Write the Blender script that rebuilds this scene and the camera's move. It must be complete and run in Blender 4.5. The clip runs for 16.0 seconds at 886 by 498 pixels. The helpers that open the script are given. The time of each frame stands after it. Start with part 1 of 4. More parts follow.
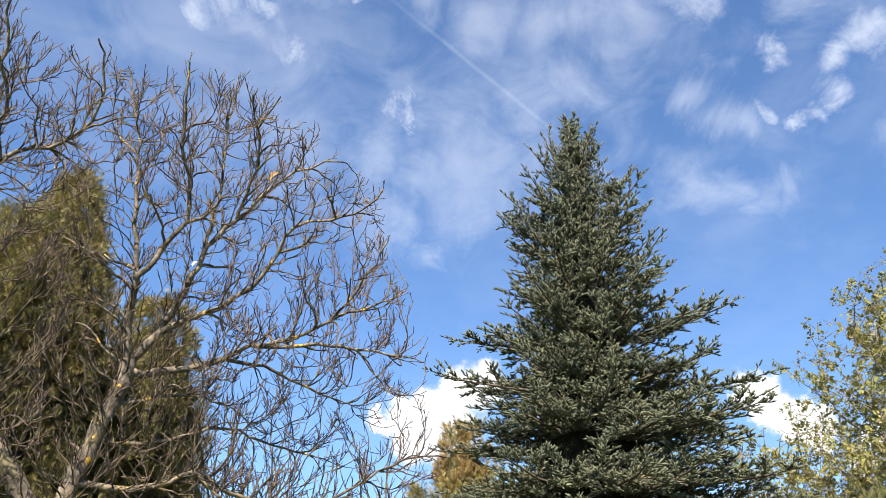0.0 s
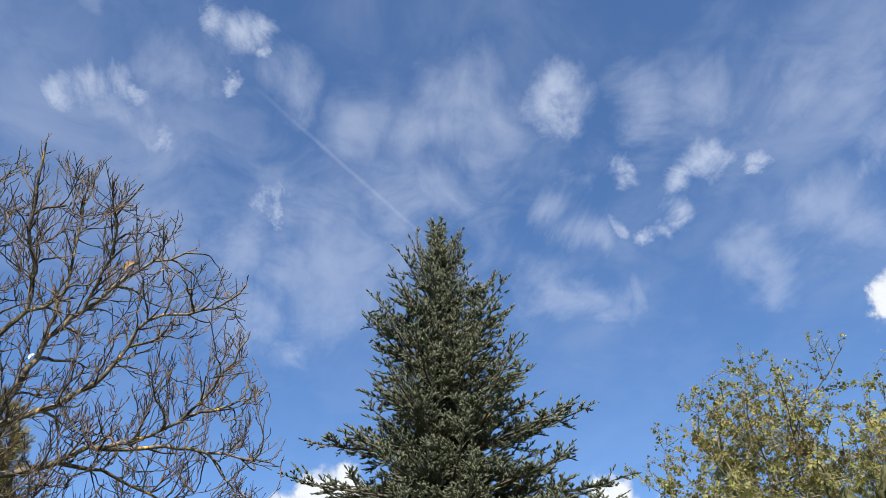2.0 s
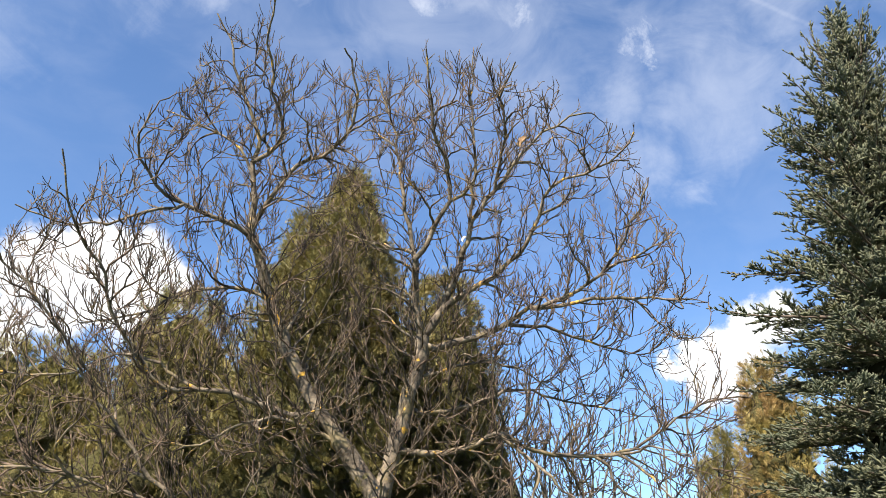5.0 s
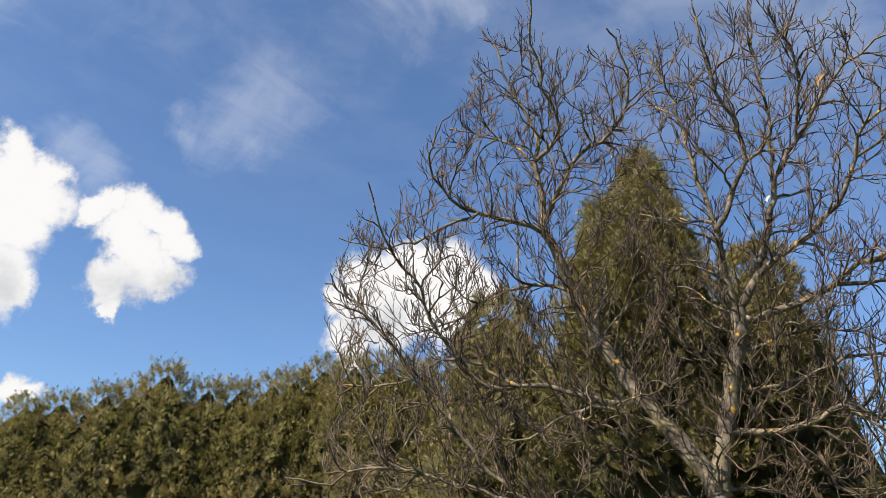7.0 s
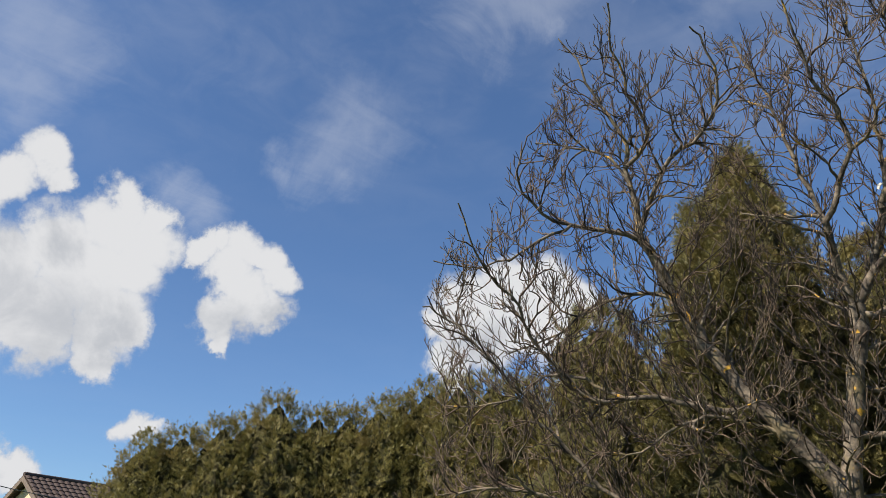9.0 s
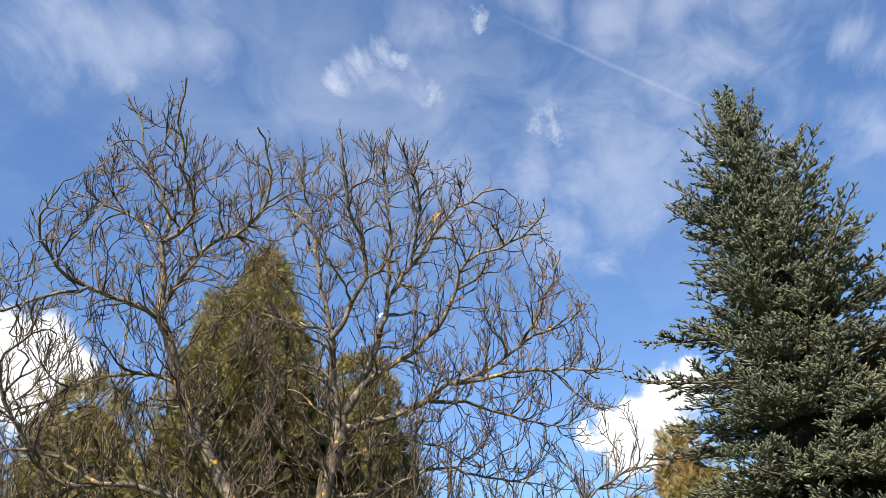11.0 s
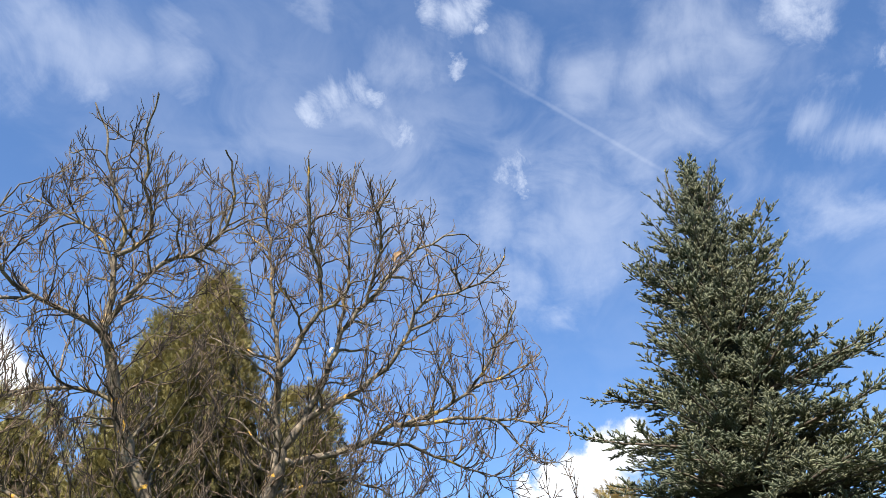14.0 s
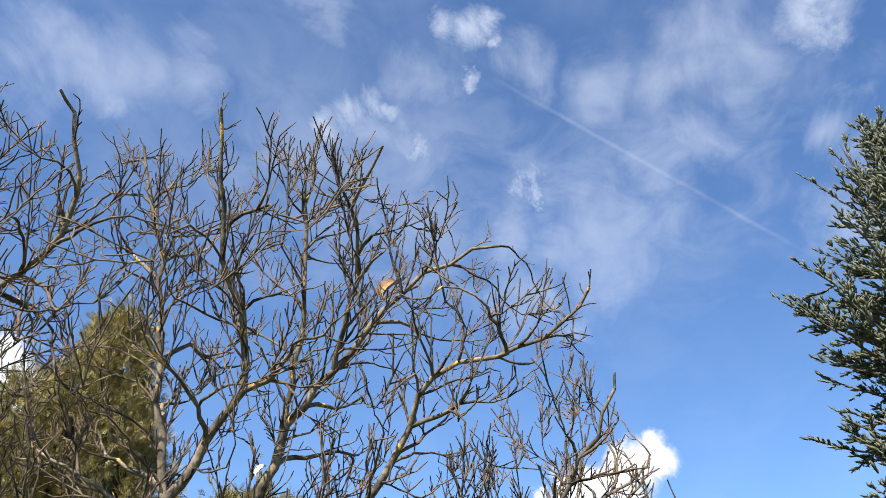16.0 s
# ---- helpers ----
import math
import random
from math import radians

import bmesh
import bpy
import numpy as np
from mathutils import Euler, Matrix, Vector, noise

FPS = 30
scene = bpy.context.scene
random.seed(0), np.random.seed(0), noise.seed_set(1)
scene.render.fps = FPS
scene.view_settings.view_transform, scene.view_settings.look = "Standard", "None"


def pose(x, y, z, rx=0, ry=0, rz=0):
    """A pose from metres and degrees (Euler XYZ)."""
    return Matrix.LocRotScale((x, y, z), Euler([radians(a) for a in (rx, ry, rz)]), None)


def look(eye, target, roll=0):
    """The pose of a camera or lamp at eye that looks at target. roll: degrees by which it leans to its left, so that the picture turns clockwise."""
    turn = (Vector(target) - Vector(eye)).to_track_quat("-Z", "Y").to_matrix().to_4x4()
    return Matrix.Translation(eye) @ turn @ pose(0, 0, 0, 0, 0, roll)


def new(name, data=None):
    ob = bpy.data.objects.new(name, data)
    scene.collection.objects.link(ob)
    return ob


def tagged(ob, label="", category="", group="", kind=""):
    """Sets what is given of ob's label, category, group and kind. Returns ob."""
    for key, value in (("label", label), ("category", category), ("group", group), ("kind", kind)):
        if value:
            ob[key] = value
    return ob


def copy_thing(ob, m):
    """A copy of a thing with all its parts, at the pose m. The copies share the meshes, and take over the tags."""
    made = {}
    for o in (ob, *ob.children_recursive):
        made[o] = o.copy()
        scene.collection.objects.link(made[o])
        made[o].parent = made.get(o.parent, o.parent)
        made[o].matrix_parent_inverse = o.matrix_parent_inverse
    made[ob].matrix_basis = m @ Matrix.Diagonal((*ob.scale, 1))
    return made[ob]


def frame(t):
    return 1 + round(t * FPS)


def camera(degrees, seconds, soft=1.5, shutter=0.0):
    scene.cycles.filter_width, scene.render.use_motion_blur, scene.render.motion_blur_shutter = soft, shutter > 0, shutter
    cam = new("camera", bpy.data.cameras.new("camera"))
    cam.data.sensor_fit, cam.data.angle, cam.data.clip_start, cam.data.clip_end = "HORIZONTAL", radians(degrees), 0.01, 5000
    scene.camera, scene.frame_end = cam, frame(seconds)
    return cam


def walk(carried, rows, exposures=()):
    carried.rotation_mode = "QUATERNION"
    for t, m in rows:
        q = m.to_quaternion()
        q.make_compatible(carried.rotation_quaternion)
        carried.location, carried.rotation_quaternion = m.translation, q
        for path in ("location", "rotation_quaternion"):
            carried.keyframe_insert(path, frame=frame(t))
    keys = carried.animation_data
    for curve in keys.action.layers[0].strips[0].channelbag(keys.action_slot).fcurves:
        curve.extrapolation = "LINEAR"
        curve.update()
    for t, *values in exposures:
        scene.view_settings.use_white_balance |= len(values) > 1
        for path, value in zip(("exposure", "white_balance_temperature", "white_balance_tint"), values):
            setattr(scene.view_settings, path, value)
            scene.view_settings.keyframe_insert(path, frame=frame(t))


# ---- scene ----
EYE = Vector((0.0, 0.0, 1.6))


def ray(az, el):
    """A direction from compass-like degrees: az clockwise from +y, el above the horizon."""
    a, e = radians(az), radians(el)
    return Vector((math.sin(a) * math.cos(e), math.cos(a) * math.cos(e), math.sin(e)))


# seconds, heading, pitch, roll, and the eye's place where it has moved on from the start
PATH = (
    (0.0, 0.01, 29.67, 1.50), (0.5, -4.60, 31.34, 1.78), (1.0, -1.62, 34.78, 1.08), (1.5, 5.83, 36.58, -1.24),
    (2.0, 11.85, 36.90, -2.87), (2.5, 16.19, 35.07, -3.24), (3.0, 14.71, 31.35, -3.07), (3.5, 6.06, 28.70, -2.75),
    (4.0, -2.74, 27.49, -1.70), (4.2, -7.63, 26.96, -0.51), (6.3, -34.94, 24.91, 1.60), (6.5, -37.68, 24.68, 1.75),
    (7.0, -45.10, 24.21, 2.77), (7.5, -51.70, 23.83, 2.16), (8.0, -54.05, 24.24, 2.15), (8.2, -54.37, 24.61, 2.04),
    (10.3, -34.45, 29.26, -0.57), (10.5, -28.73, 30.13, -1.46), (11.0, -14.50, 31.42, -2.81), (11.5, -2.91, 31.07, -2.98),
    (12.0, 2.14, 29.59, -0.38), (12.5, 3.22, 28.45, -0.08), (13.0, -0.38, 30.37, -0.31), (13.5, -6.13, 33.51, -0.61),
    (14.0, -10.85, 34.41, 0.48), (14.5, -12.35, 36.24, 0.34), (15.0, -12.07, 36.79, 0.36, -0.24, 1.10, 0.84), (15.5, -12.24, 36.19, 0.79, -0.46, 2.11, 1.58),
    (16.0, -12.20, 35.34, 0.88, -0.63, 2.90, 2.11))

cam = camera(59.26, 16.0, 0.8)
rows = []
for t, az, el, roll, *gone in PATH:
    eye = EYE + Vector(gone or (0, 0, 0))
    rows.append((t, look(eye, eye + ray(az, el) * 10, roll)))
walk(cam, rows, [(0.0, 1.69, 6750, 10), (0.5, 1.69, 6750, 10), (1.5, 1.45, 6500, 10), (2.5, 1.13, 6400, 10), (3.0, 1.29, 6450, 10), (3.5, 1.39, 6550, 10), (4.2, 1.69, 6850, 11),
                 (6.3, 1.53, 6950, 11), (7.0, 1.21, 6950, 11), (8.2, 0.79, 6750, 11), (10.3, 1.29, 6700, 10), (11.0, 1.55, 6750, 10), (12.5, 1.77, 6700, 10),
                 (13.5, 1.67, 6650, 10), (14.5, 1.59, 6550, 10), (16.0, 1.53, 6550, 10)])

# ---- light ----
SUN_AZ, SUN_EL = -170.0, 46.0
sun = new("sun", bpy.data.lights.new("sun", "SUN"))
sun.data.energy, sun.data.angle, sun.data.color = 5.0, radians(0.5), (1.0, 0.92, 0.79)
sun.matrix_world = look(ray(SUN_AZ, SUN_EL) * 60, (0, 0, 0))


def nodes_of(tree):
    """Short ways to make nodes and links in a node tree."""
    def node(kind, **settings):
        n = tree.nodes.new(kind)
        for key, value in settings.items():
            if key == "operation":
                n.operation = value
            elif key == "blend_type":
                n.blend_type = value
        return n

    def plug(sock, value):
        if isinstance(value, bpy.types.NodeSocket):
            tree.links.new(value, sock)
        elif value is not None:
            sock.default_value = value

    def calc(op, a, b=None, clamp=False):
        n = node("ShaderNodeMath", operation=op)
        n.use_clamp = clamp
        plug(n.inputs[0], a), plug(n.inputs[1], b)
        return n.outputs[0]

    def vec(op, a, b=None, scale=None):
        n = node("ShaderNodeVectorMath", operation=op)
        plug(n.inputs[0], a), plug(n.inputs[1], b)
        if scale is not None:
            plug(n.inputs["Scale"], scale)
        return n.outputs["Value"] if op in ("DISTANCE", "DOT_PRODUCT", "LENGTH") else n.outputs[0]

    def noisy(vector, scale, detail=4.0, rough=0.55, distort=0.0, color=False):
        n = node("ShaderNodeTexNoise")
        plug(n.inputs["Vector"], vector)
        n.inputs["Scale"].default_value, n.inputs["Detail"].default_value = scale, detail
        n.inputs["Roughness"].default_value, n.inputs["Distortion"].default_value = rough, distort
        return n.outputs["Color"] if color else n.outputs["Fac"]

    def step(value, low, high, out0=0.0, out1=1.0):
        n = node("ShaderNodeMapRange")
        n.interpolation_type = "SMOOTHSTEP"
        plug(n.inputs[0], value)
        for i, v in enumerate((low, high, out0, out1)):
            plug(n.inputs[1 + i], v)
        return n.outputs[0]

    def mix(fac, a, b, mode="MIX"):
        n = node("ShaderNodeMix")
        n.data_type, n.blend_type = "RGBA", mode
        plug(n.inputs[0], fac)
        for sock, v in ((n.inputs[6], a), (n.inputs[7], b)):
            plug(sock, (*v, 1.0) if isinstance(v, tuple) and len(v) == 3 else v)
        return n.outputs[2]
    return node, plug, calc, vec, noisy, step, mix


# the sky: clear blue, thin streaked cirrus, heaped clouds low down and one vapour trail
world = bpy.data.worlds.new("sky")
world.use_nodes = True
scene.world = world
SKY = 0.062
wt = world.node_tree
wt.nodes.clear()
node, plug, calc, vec, noisy, step, mix = nodes_of(wt)
sky = node("ShaderNodeTexSky")
sky.sky_type, sky.sun_disc = "NISHITA", False
sky.sun_elevation, sky.sun_rotation = radians(SUN_EL), radians(SUN_AZ)
sky.altitude, sky.air_density, sky.dust_density, sky.ozone_density = 100, 1.0, 0.35, 2.5
where = vec("NORMALIZE", node("ShaderNodeTexCoord").outputs["Generated"])
split = node("ShaderNodeSeparateXYZ")
plug(split.inputs[0], where)
height = split.outputs["Z"]
flat = calc("ADD", calc("MAXIMUM", height, 0.0), 0.10)
sheet = node("ShaderNodeCombineXYZ")
plug(sheet.inputs[0], calc("DIVIDE", split.outputs["X"], flat))
plug(sheet.inputs[1], calc("DIVIDE", split.outputs["Y"], flat))
turn = node("ShaderNodeMapping")
turn.vector_type = "POINT"
plug(turn.inputs["Vector"], sheet.outputs[0])
turn.inputs["Rotation"].default_value = (0, 0, radians(20))
turn.inputs["Scale"].default_value = (1.0, 0.36, 1.0)
streak = noisy(turn.outputs[0], 3.4, 5.0, 0.50, 0.5)
patch = noisy(sheet.outputs[0], 1.5, 3.0, 0.5)
ripple = noisy(sheet.outputs[0], 7.0, 6.0, 0.6, 0.6)
veil = step(calc("ADD", calc("MULTIPLY", streak, 0.58), calc("MULTIPLY", ripple, 0.42)), 0.40, 0.66)
veil = calc("MULTIPLY", veil, step(patch, 0.30, 0.58, 0.35, 1.0))
veil = calc("MULTIPLY", veil, step(height, 0.42, 0.64, 0.12, 1.0))
west = vec("DOT_PRODUCT", where, tuple(ray(-80, 0)))
veil = calc("MULTIPLY", veil, step(west, 0.30, 0.75, 1.0, 0.35))
veil = calc("MULTIPLY", veil, step(height, 0.60, 0.77, 1.0, 0.34))

# heaped clouds: overlapping puffs (heading, height, radius in degrees) with ragged edges
ragged = vec("SUBTRACT", noisy(where, 13.0, 9.0, 0.64, 0.0, True), (0.5, 0.5, 0.5))
bent = vec("ADD", where, vec("SCALE", ragged, None, 0.085))


def heap(puffs, at):
    total = None
    for az, el, size in puffs:
        n = node("ShaderNodeMath", operation="MULTIPLY_ADD")
        plug(n.inputs[0], vec("DISTANCE", at, tuple(ray(az, el))))
        n.inputs[1].default_value, n.inputs[2].default_value = -1 / radians(size), 1.0
        total = n.outputs[0] if total is None else calc("MAXIMUM", total, n.outputs[0])
    return total


west_heap = ((-83.3, 27.3, 1.8), (-85.5, 25.6, 1.9), (-87.3, 24.3, 2.5), (-81.7, 26.3, 1.2), (-77.3, 25.7, 1.8), (-75.1, 25.2, 1.5),
             (-78.1, 23.8, 2.5), (-75.5, 23.1, 2.6), (-81.2, 22.2, 2.8), (-83.9, 19.8, 3.3), (-78.9, 20.3, 3.5), (-75.9, 21.2, 2.3),
             (-81.5, 17.1, 3.5), (-77.1, 17.5, 2.9), (-77.3, 15.0, 1.6), (-87.7, 19.9, 4.2), (-86.3, 15.8, 2.5), (-74.9, 17.2, 1.3))
apart_heap = ((-71.6, 23.6, 1.4), (-70.2, 23.9, 1.1), (-68.4, 23.9, 1.6), (-66.6, 23.3, 1.8), (-69.0, 21.8, 2.4), (-67.5, 20.4, 2.6),
              (-69.6, 18.7, 1.9), (-69.3, 17.3, 0.9), (-65.4, 22.3, 1.5), (-66.1, 19.7, 1.7), (-73.4, 10.9, 1.2), (-74.2, 10.5, 1.0),
              (-72.3, 10.9, 0.9), (-82.0, 8.0, 1.6), (-80.3, 7.7, 1.4), (-83.7, 8.1, 2.2), (-81.8, 5.5, 1.7))
tree_heap = ((-47.3, 22.0, 2.6), (-50.4, 21.2, 2.5), (-44.7, 22.0, 2.5), (-42.1, 21.1, 2.0), (-52.1, 19.7, 1.8), (-49.1, 18.9, 3.3),
             (-52.0, 17.3, 1.8), (-44.8, 19.7, 2.9), (-52.1, 16.0, 1.2))
south_heap = ((1.7, 19.3, 2.1), (3.7, 20.0, 1.6), (-0.4, 18.2, 1.9), (-2.3, 17.8, 1.5), (0.2, 16.6, 2.4), (-4.0, 16.9, 1.0),  (-1.9, 15.7, 1.7), (-4.6, 17.8, 0.8), (23.5, 18.2, 1.4), (22.0, 18.6, 1.0), (24.7, 16.3, 1.6), (27.3, 15.9, 1.2), (30.0, 14.7, 1.4),
              (28.5, 13.3, 0.9), (26.4, 15.1, 1.1), (26.3, 16.5, 0.8), (22.8, 17.0, 1.2), (48.9, 29.4, 1.8), (49.8, 27.5, 2.5), (47.1, 27.0, 2.3),
              (48.8, 25.6, 2.6), (46.1, 27.3, 1.6), (49.1, 23.7, 2.1))
torn_bits = ((24.7, 47.2, 1.8), (24.7, 45.8, 1.1), (36.1, 39.9, 1.4), (37.5, 40.2, 1.1), (34.3, 39.1, 0.9), (29.4, 40.8, 0.7), (29.3, 39.8, 0.6),
             (40.7, 38.6, 0.7), (39.9, 37.8, 0.5), (33.3, 37.0, 0.9), (32.9, 36.3, 0.8), (31.6, 35.9, 0.8), (29.9, 36.0, 0.7), (27.7, 36.6, 0.7),
             (-4.4, 40.0, 0.8), (-3.6, 39.2, 0.7),
             (-2.8, 38.7, 0.5), (54.3, 38.2, 1.2), (55.3, 37.7, 1.2))
high_bits = ((-22.1, 44.6, 1.4), (-19.5, 45.4, 1.2), (-23.9, 43.5, 1.0), (-17.9, 45.1, 0.7), (-12.4, 51.4, 1.0), (-9.5, 51.2, 1.3),
             (-7.5, 51.7, 0.9), (-6.8, 50.2, 0.6), (23.3, 46.5, 1.8), (23.8, 45.0, 1.3), (-10.0, 47.9, 0.6), (-14.9, 42.3, 0.9))
faint_bits = ((17.3, 45.2, 2.3), (14.6, 47.9, 2.5), (32.9, 45.1, 1.4), (31.8, 43.5, 1.2), (38.5, 43.7, 2.0), (45.6, 41.8, 2.3), (49.9, 37.0, 1.3),
              (48.1, 35.1, 0.8), (44.4, 33.8, 2.1), (43.5, 34.7, 1.5), (37.9, 32.1, 1.5), (39.1, 31.0, 1.2), (24.4, 39.5, 1.0), (25.1, 37.5, 0.9),
              (4.0, 46.4, 2.1), (12.0, 40.6, 1.7), (2.1, 33.7, 2.3), (-1.4, 34.7, 1.7), (-5.5, 31.8, 1.9), (-0.7, 29.4, 1.1), (-14.2, 42.7, 0.9),
              (-18.3, 42.9, 1.7), (50.8, 32.7, 1.4), (21.4, 33.7, 1.0), (23.1, 33.1, 1.1), (24.9, 32.4, 1.1), (27.0, 31.9, 1.0))
far_bits = ((-14.5, 47.5, 2.1), (13.5, 45.3, 2.4), (10.2, 45.1, 1.8), (15.8, 43.1, 1.7), (21.1, 33.2, 1.5), (-48.6, 42.3, 2.1), (-50.9, 43.0, 1.8),
            (-42.9, 43.8, 1.8), (-45.0, 40.9, 1.1), (-36.1, 42.4, 1.2), (1.1, 35.2, 2.6), (-6.4, 35.7, 1.9), (-4.3, 31.2, 1.5), (-15.4, 42.4, 1.2),
            (-3.0, 48.2, 1.7), (-30.5, 52.1, 1.6), (-27.8, 51.6, 1.6), (-25.0, 50.6, 1.5))
west_bits = ((-61.8, 33.1, 2.2), (-63.5, 31.2, 1.8), (-59.0, 34.7, 1.5), (-61.4, 30.5, 0.9), (-66.3, 31.2, 1.2), (-86.7, 34.8, 3.3),
             (-87.1, 31.0, 2.6), (-73.4, 27.5, 1.5), (-47.4, 41.6, 1.8), (-45.5, 43.3, 2.4), (-38.6, 44.6, 2.1), (-46.1, 41.1, 1.4),
             (-60.1, 33.6, 2.8), (-61.2, 30.5, 1.4))
# shaded lower parts of the clouds, put into the sky's colour as grey patches
cloud_shade_bits = ((-80.0, 17.0, 3.3), (-76.3, 17.2, 2.1), (-83.4, 17.9, 2.5), (-76.9, 15.6, 1.7), (-68.5, 18.6, 2.4), (-66.6, 20.1, 1.8),
             (-81.2, 22.2, 1.8), (-85.5, 20.4, 2.1), (-50.4, 18.1, 2.1), (-81.8, 7.0, 1.2), (-0.2, 15.8, 2.1), (23.8, 15.7, 1.7), (47.7, 24.7, 2.1))

thick = calc("MAXIMUM", calc("MAXIMUM", heap(west_heap, bent), heap(apart_heap, bent)), calc("MAXIMUM", heap(tree_heap, bent), heap(south_heap, bent)))
billow = noisy(where, 26.0, 6.0, 0.62)
solid = step(calc("ADD", thick, calc("MULTIPLY", calc("SUBTRACT", billow, 0.5), 0.9)), -0.14, 0.34)
# small torn scraps in the high sky, and thin patches of veil
drift = vec("ADD", where, vec("SCALE", vec("SUBTRACT", noisy(where, 15.0, 8.0, 0.68, 0.4, True), (0.5, 0.5, 0.5)), None, 0.085))
scraps = calc("MAXIMUM", heap(torn_bits, drift), heap(high_bits, drift))
loose = vec("ADD", where, vec("SCALE", vec("SUBTRACT", noisy(where, 7.0, 8.0, 0.62, 0.6, True), (0.5, 0.5, 0.5)), None, 0.16))
faint = calc("MAXIMUM", calc("MAXIMUM", heap(faint_bits, loose), heap(far_bits, loose)), heap(west_bits, loose))
fibre = noisy(turn.outputs[0], 13.0, 7.0, 0.62, 0.9)
rough_edge = calc("MULTIPLY", calc("SUBTRACT", calc("ADD", calc("MULTIPLY", fibre, 0.45), calc("MULTIPLY", ripple, 0.55)), 0.5), 3.2)
scrap = calc("MULTIPLY", step(calc("ADD", scraps, rough_edge), -0.75, 1.45), 0.68)
scrap = calc("MAXIMUM", scrap, calc("MULTIPLY", step(calc("ADD", faint, rough_edge), -1.3, 1.5), 0.40))
# the vapour trail lies along a great circle
trail_a, trail_b = ray(-3.8, 46.2), ray(9.8, 38.2)
across = calc("ABSOLUTE", vec("DOT_PRODUCT", vec("ADD", where, vec("SCALE", ragged, None, 0.004)), tuple(trail_a.cross(trail_b).normalized())))
trail = calc("MULTIPLY", step(across, 0.0004, 0.0040, 1.0, 0.0), step(vec("DOT_PRODUCT", where, tuple((trail_a * 0.25 + trail_b * 0.75).normalized())), 0.972, 0.994))
trail = calc("MULTIPLY", trail, step(ripple, 0.25, 0.60, 0.05, 0.13))
thin = calc("MAXIMUM", calc("MULTIPLY", veil, 0.46), scrap)
thin = calc("SUBTRACT", 1.0, calc("MULTIPLY", calc("SUBTRACT", 1.0, thin), calc("SUBTRACT", 1.0, trail)))
body = calc("ADD", thick, calc("MULTIPLY", calc("SUBTRACT", billow, 0.5), 0.8))
grey = step(calc("ADD", heap(cloud_shade_bits, loose), calc("MULTIPLY", calc("SUBTRACT", billow, 0.5), 1.2)), -0.35, 1.0)
heap_tone = mix(step(body, -0.05, 0.50), (4.9, 5.3, 6.0), (6.5, 6.7, 7.0))
heap_tone = mix(calc("MULTIPLY", grey, 0.85), heap_tone, (4.3, 4.6, 5.1))
blue = mix(1.0, sky.outputs[0], (0.80, 1.0, 1.22), "MULTIPLY")
colour = mix(thin, blue, (4.9, 5.4, 6.4))
colour = mix(solid, colour, heap_tone)
back = node("ShaderNodeBackground")
plug(back.inputs[0], colour)
back.inputs[1].default_value = SKY
plug(node("ShaderNodeOutputWorld").inputs[0], back.outputs[0])


# ---- materials ----
def material(name, rough=0.8, metal=0.0):
    m = bpy.data.materials.new(name)
    m.use_nodes = True
    bsdf = m.node_tree.nodes["Principled BSDF"]
    bsdf.inputs["Roughness"].default_value, bsdf.inputs["Metallic"].default_value = rough, metal
    return m, bsdf, nodes_of(m.node_tree)


def bump(kit, bsdf, value, strength, distance=0.02):
    node, plug = kit[0], kit[1]
    b = node("ShaderNodeBump")
    b.inputs["Strength"].default_value, b.inputs["Distance"].default_value = strength, distance
    plug(b.inputs["Height"], value), plug(bsdf.inputs["Normal"], b.outputs[0])


def bark(name, dark, pale, lichen=None, amount=0.62, moss=None):
    m, bsdf, kit = material(name, 0.9)
    node, plug, calc, vec, noisy, step, mix = kit
    at = node("ShaderNodeTexCoord").outputs["Object"]
    grain = noisy(at, 38.0, 5.0, 0.65, 0.3)
    tone = mix(step(noisy(at, 9.0, 5.0, 0.65), 0.36, 0.68), dark, pale)
    tone = mix(calc("MULTIPLY", step(grain, 0.35, 0.7, 0.6, 0.0), 0.8), tone, tuple(c * 0.45 for c in dark))
    if moss:
        tone = mix(step(noisy(at, 4.3, 5.0, 0.6, 0.4), 0.52, 0.66, 0.0, 0.7), tone, moss)
    if lichen:
        tone = mix(step(noisy(at, 7.5, 6.0, 0.62, 0.5), amount, amount + 0.07, 0.0, 0.95), tone, lichen)
    plug(bsdf.inputs["Base Color"], tone)
    bump(kit, bsdf, grain, 0.6, 0.01)
    return m


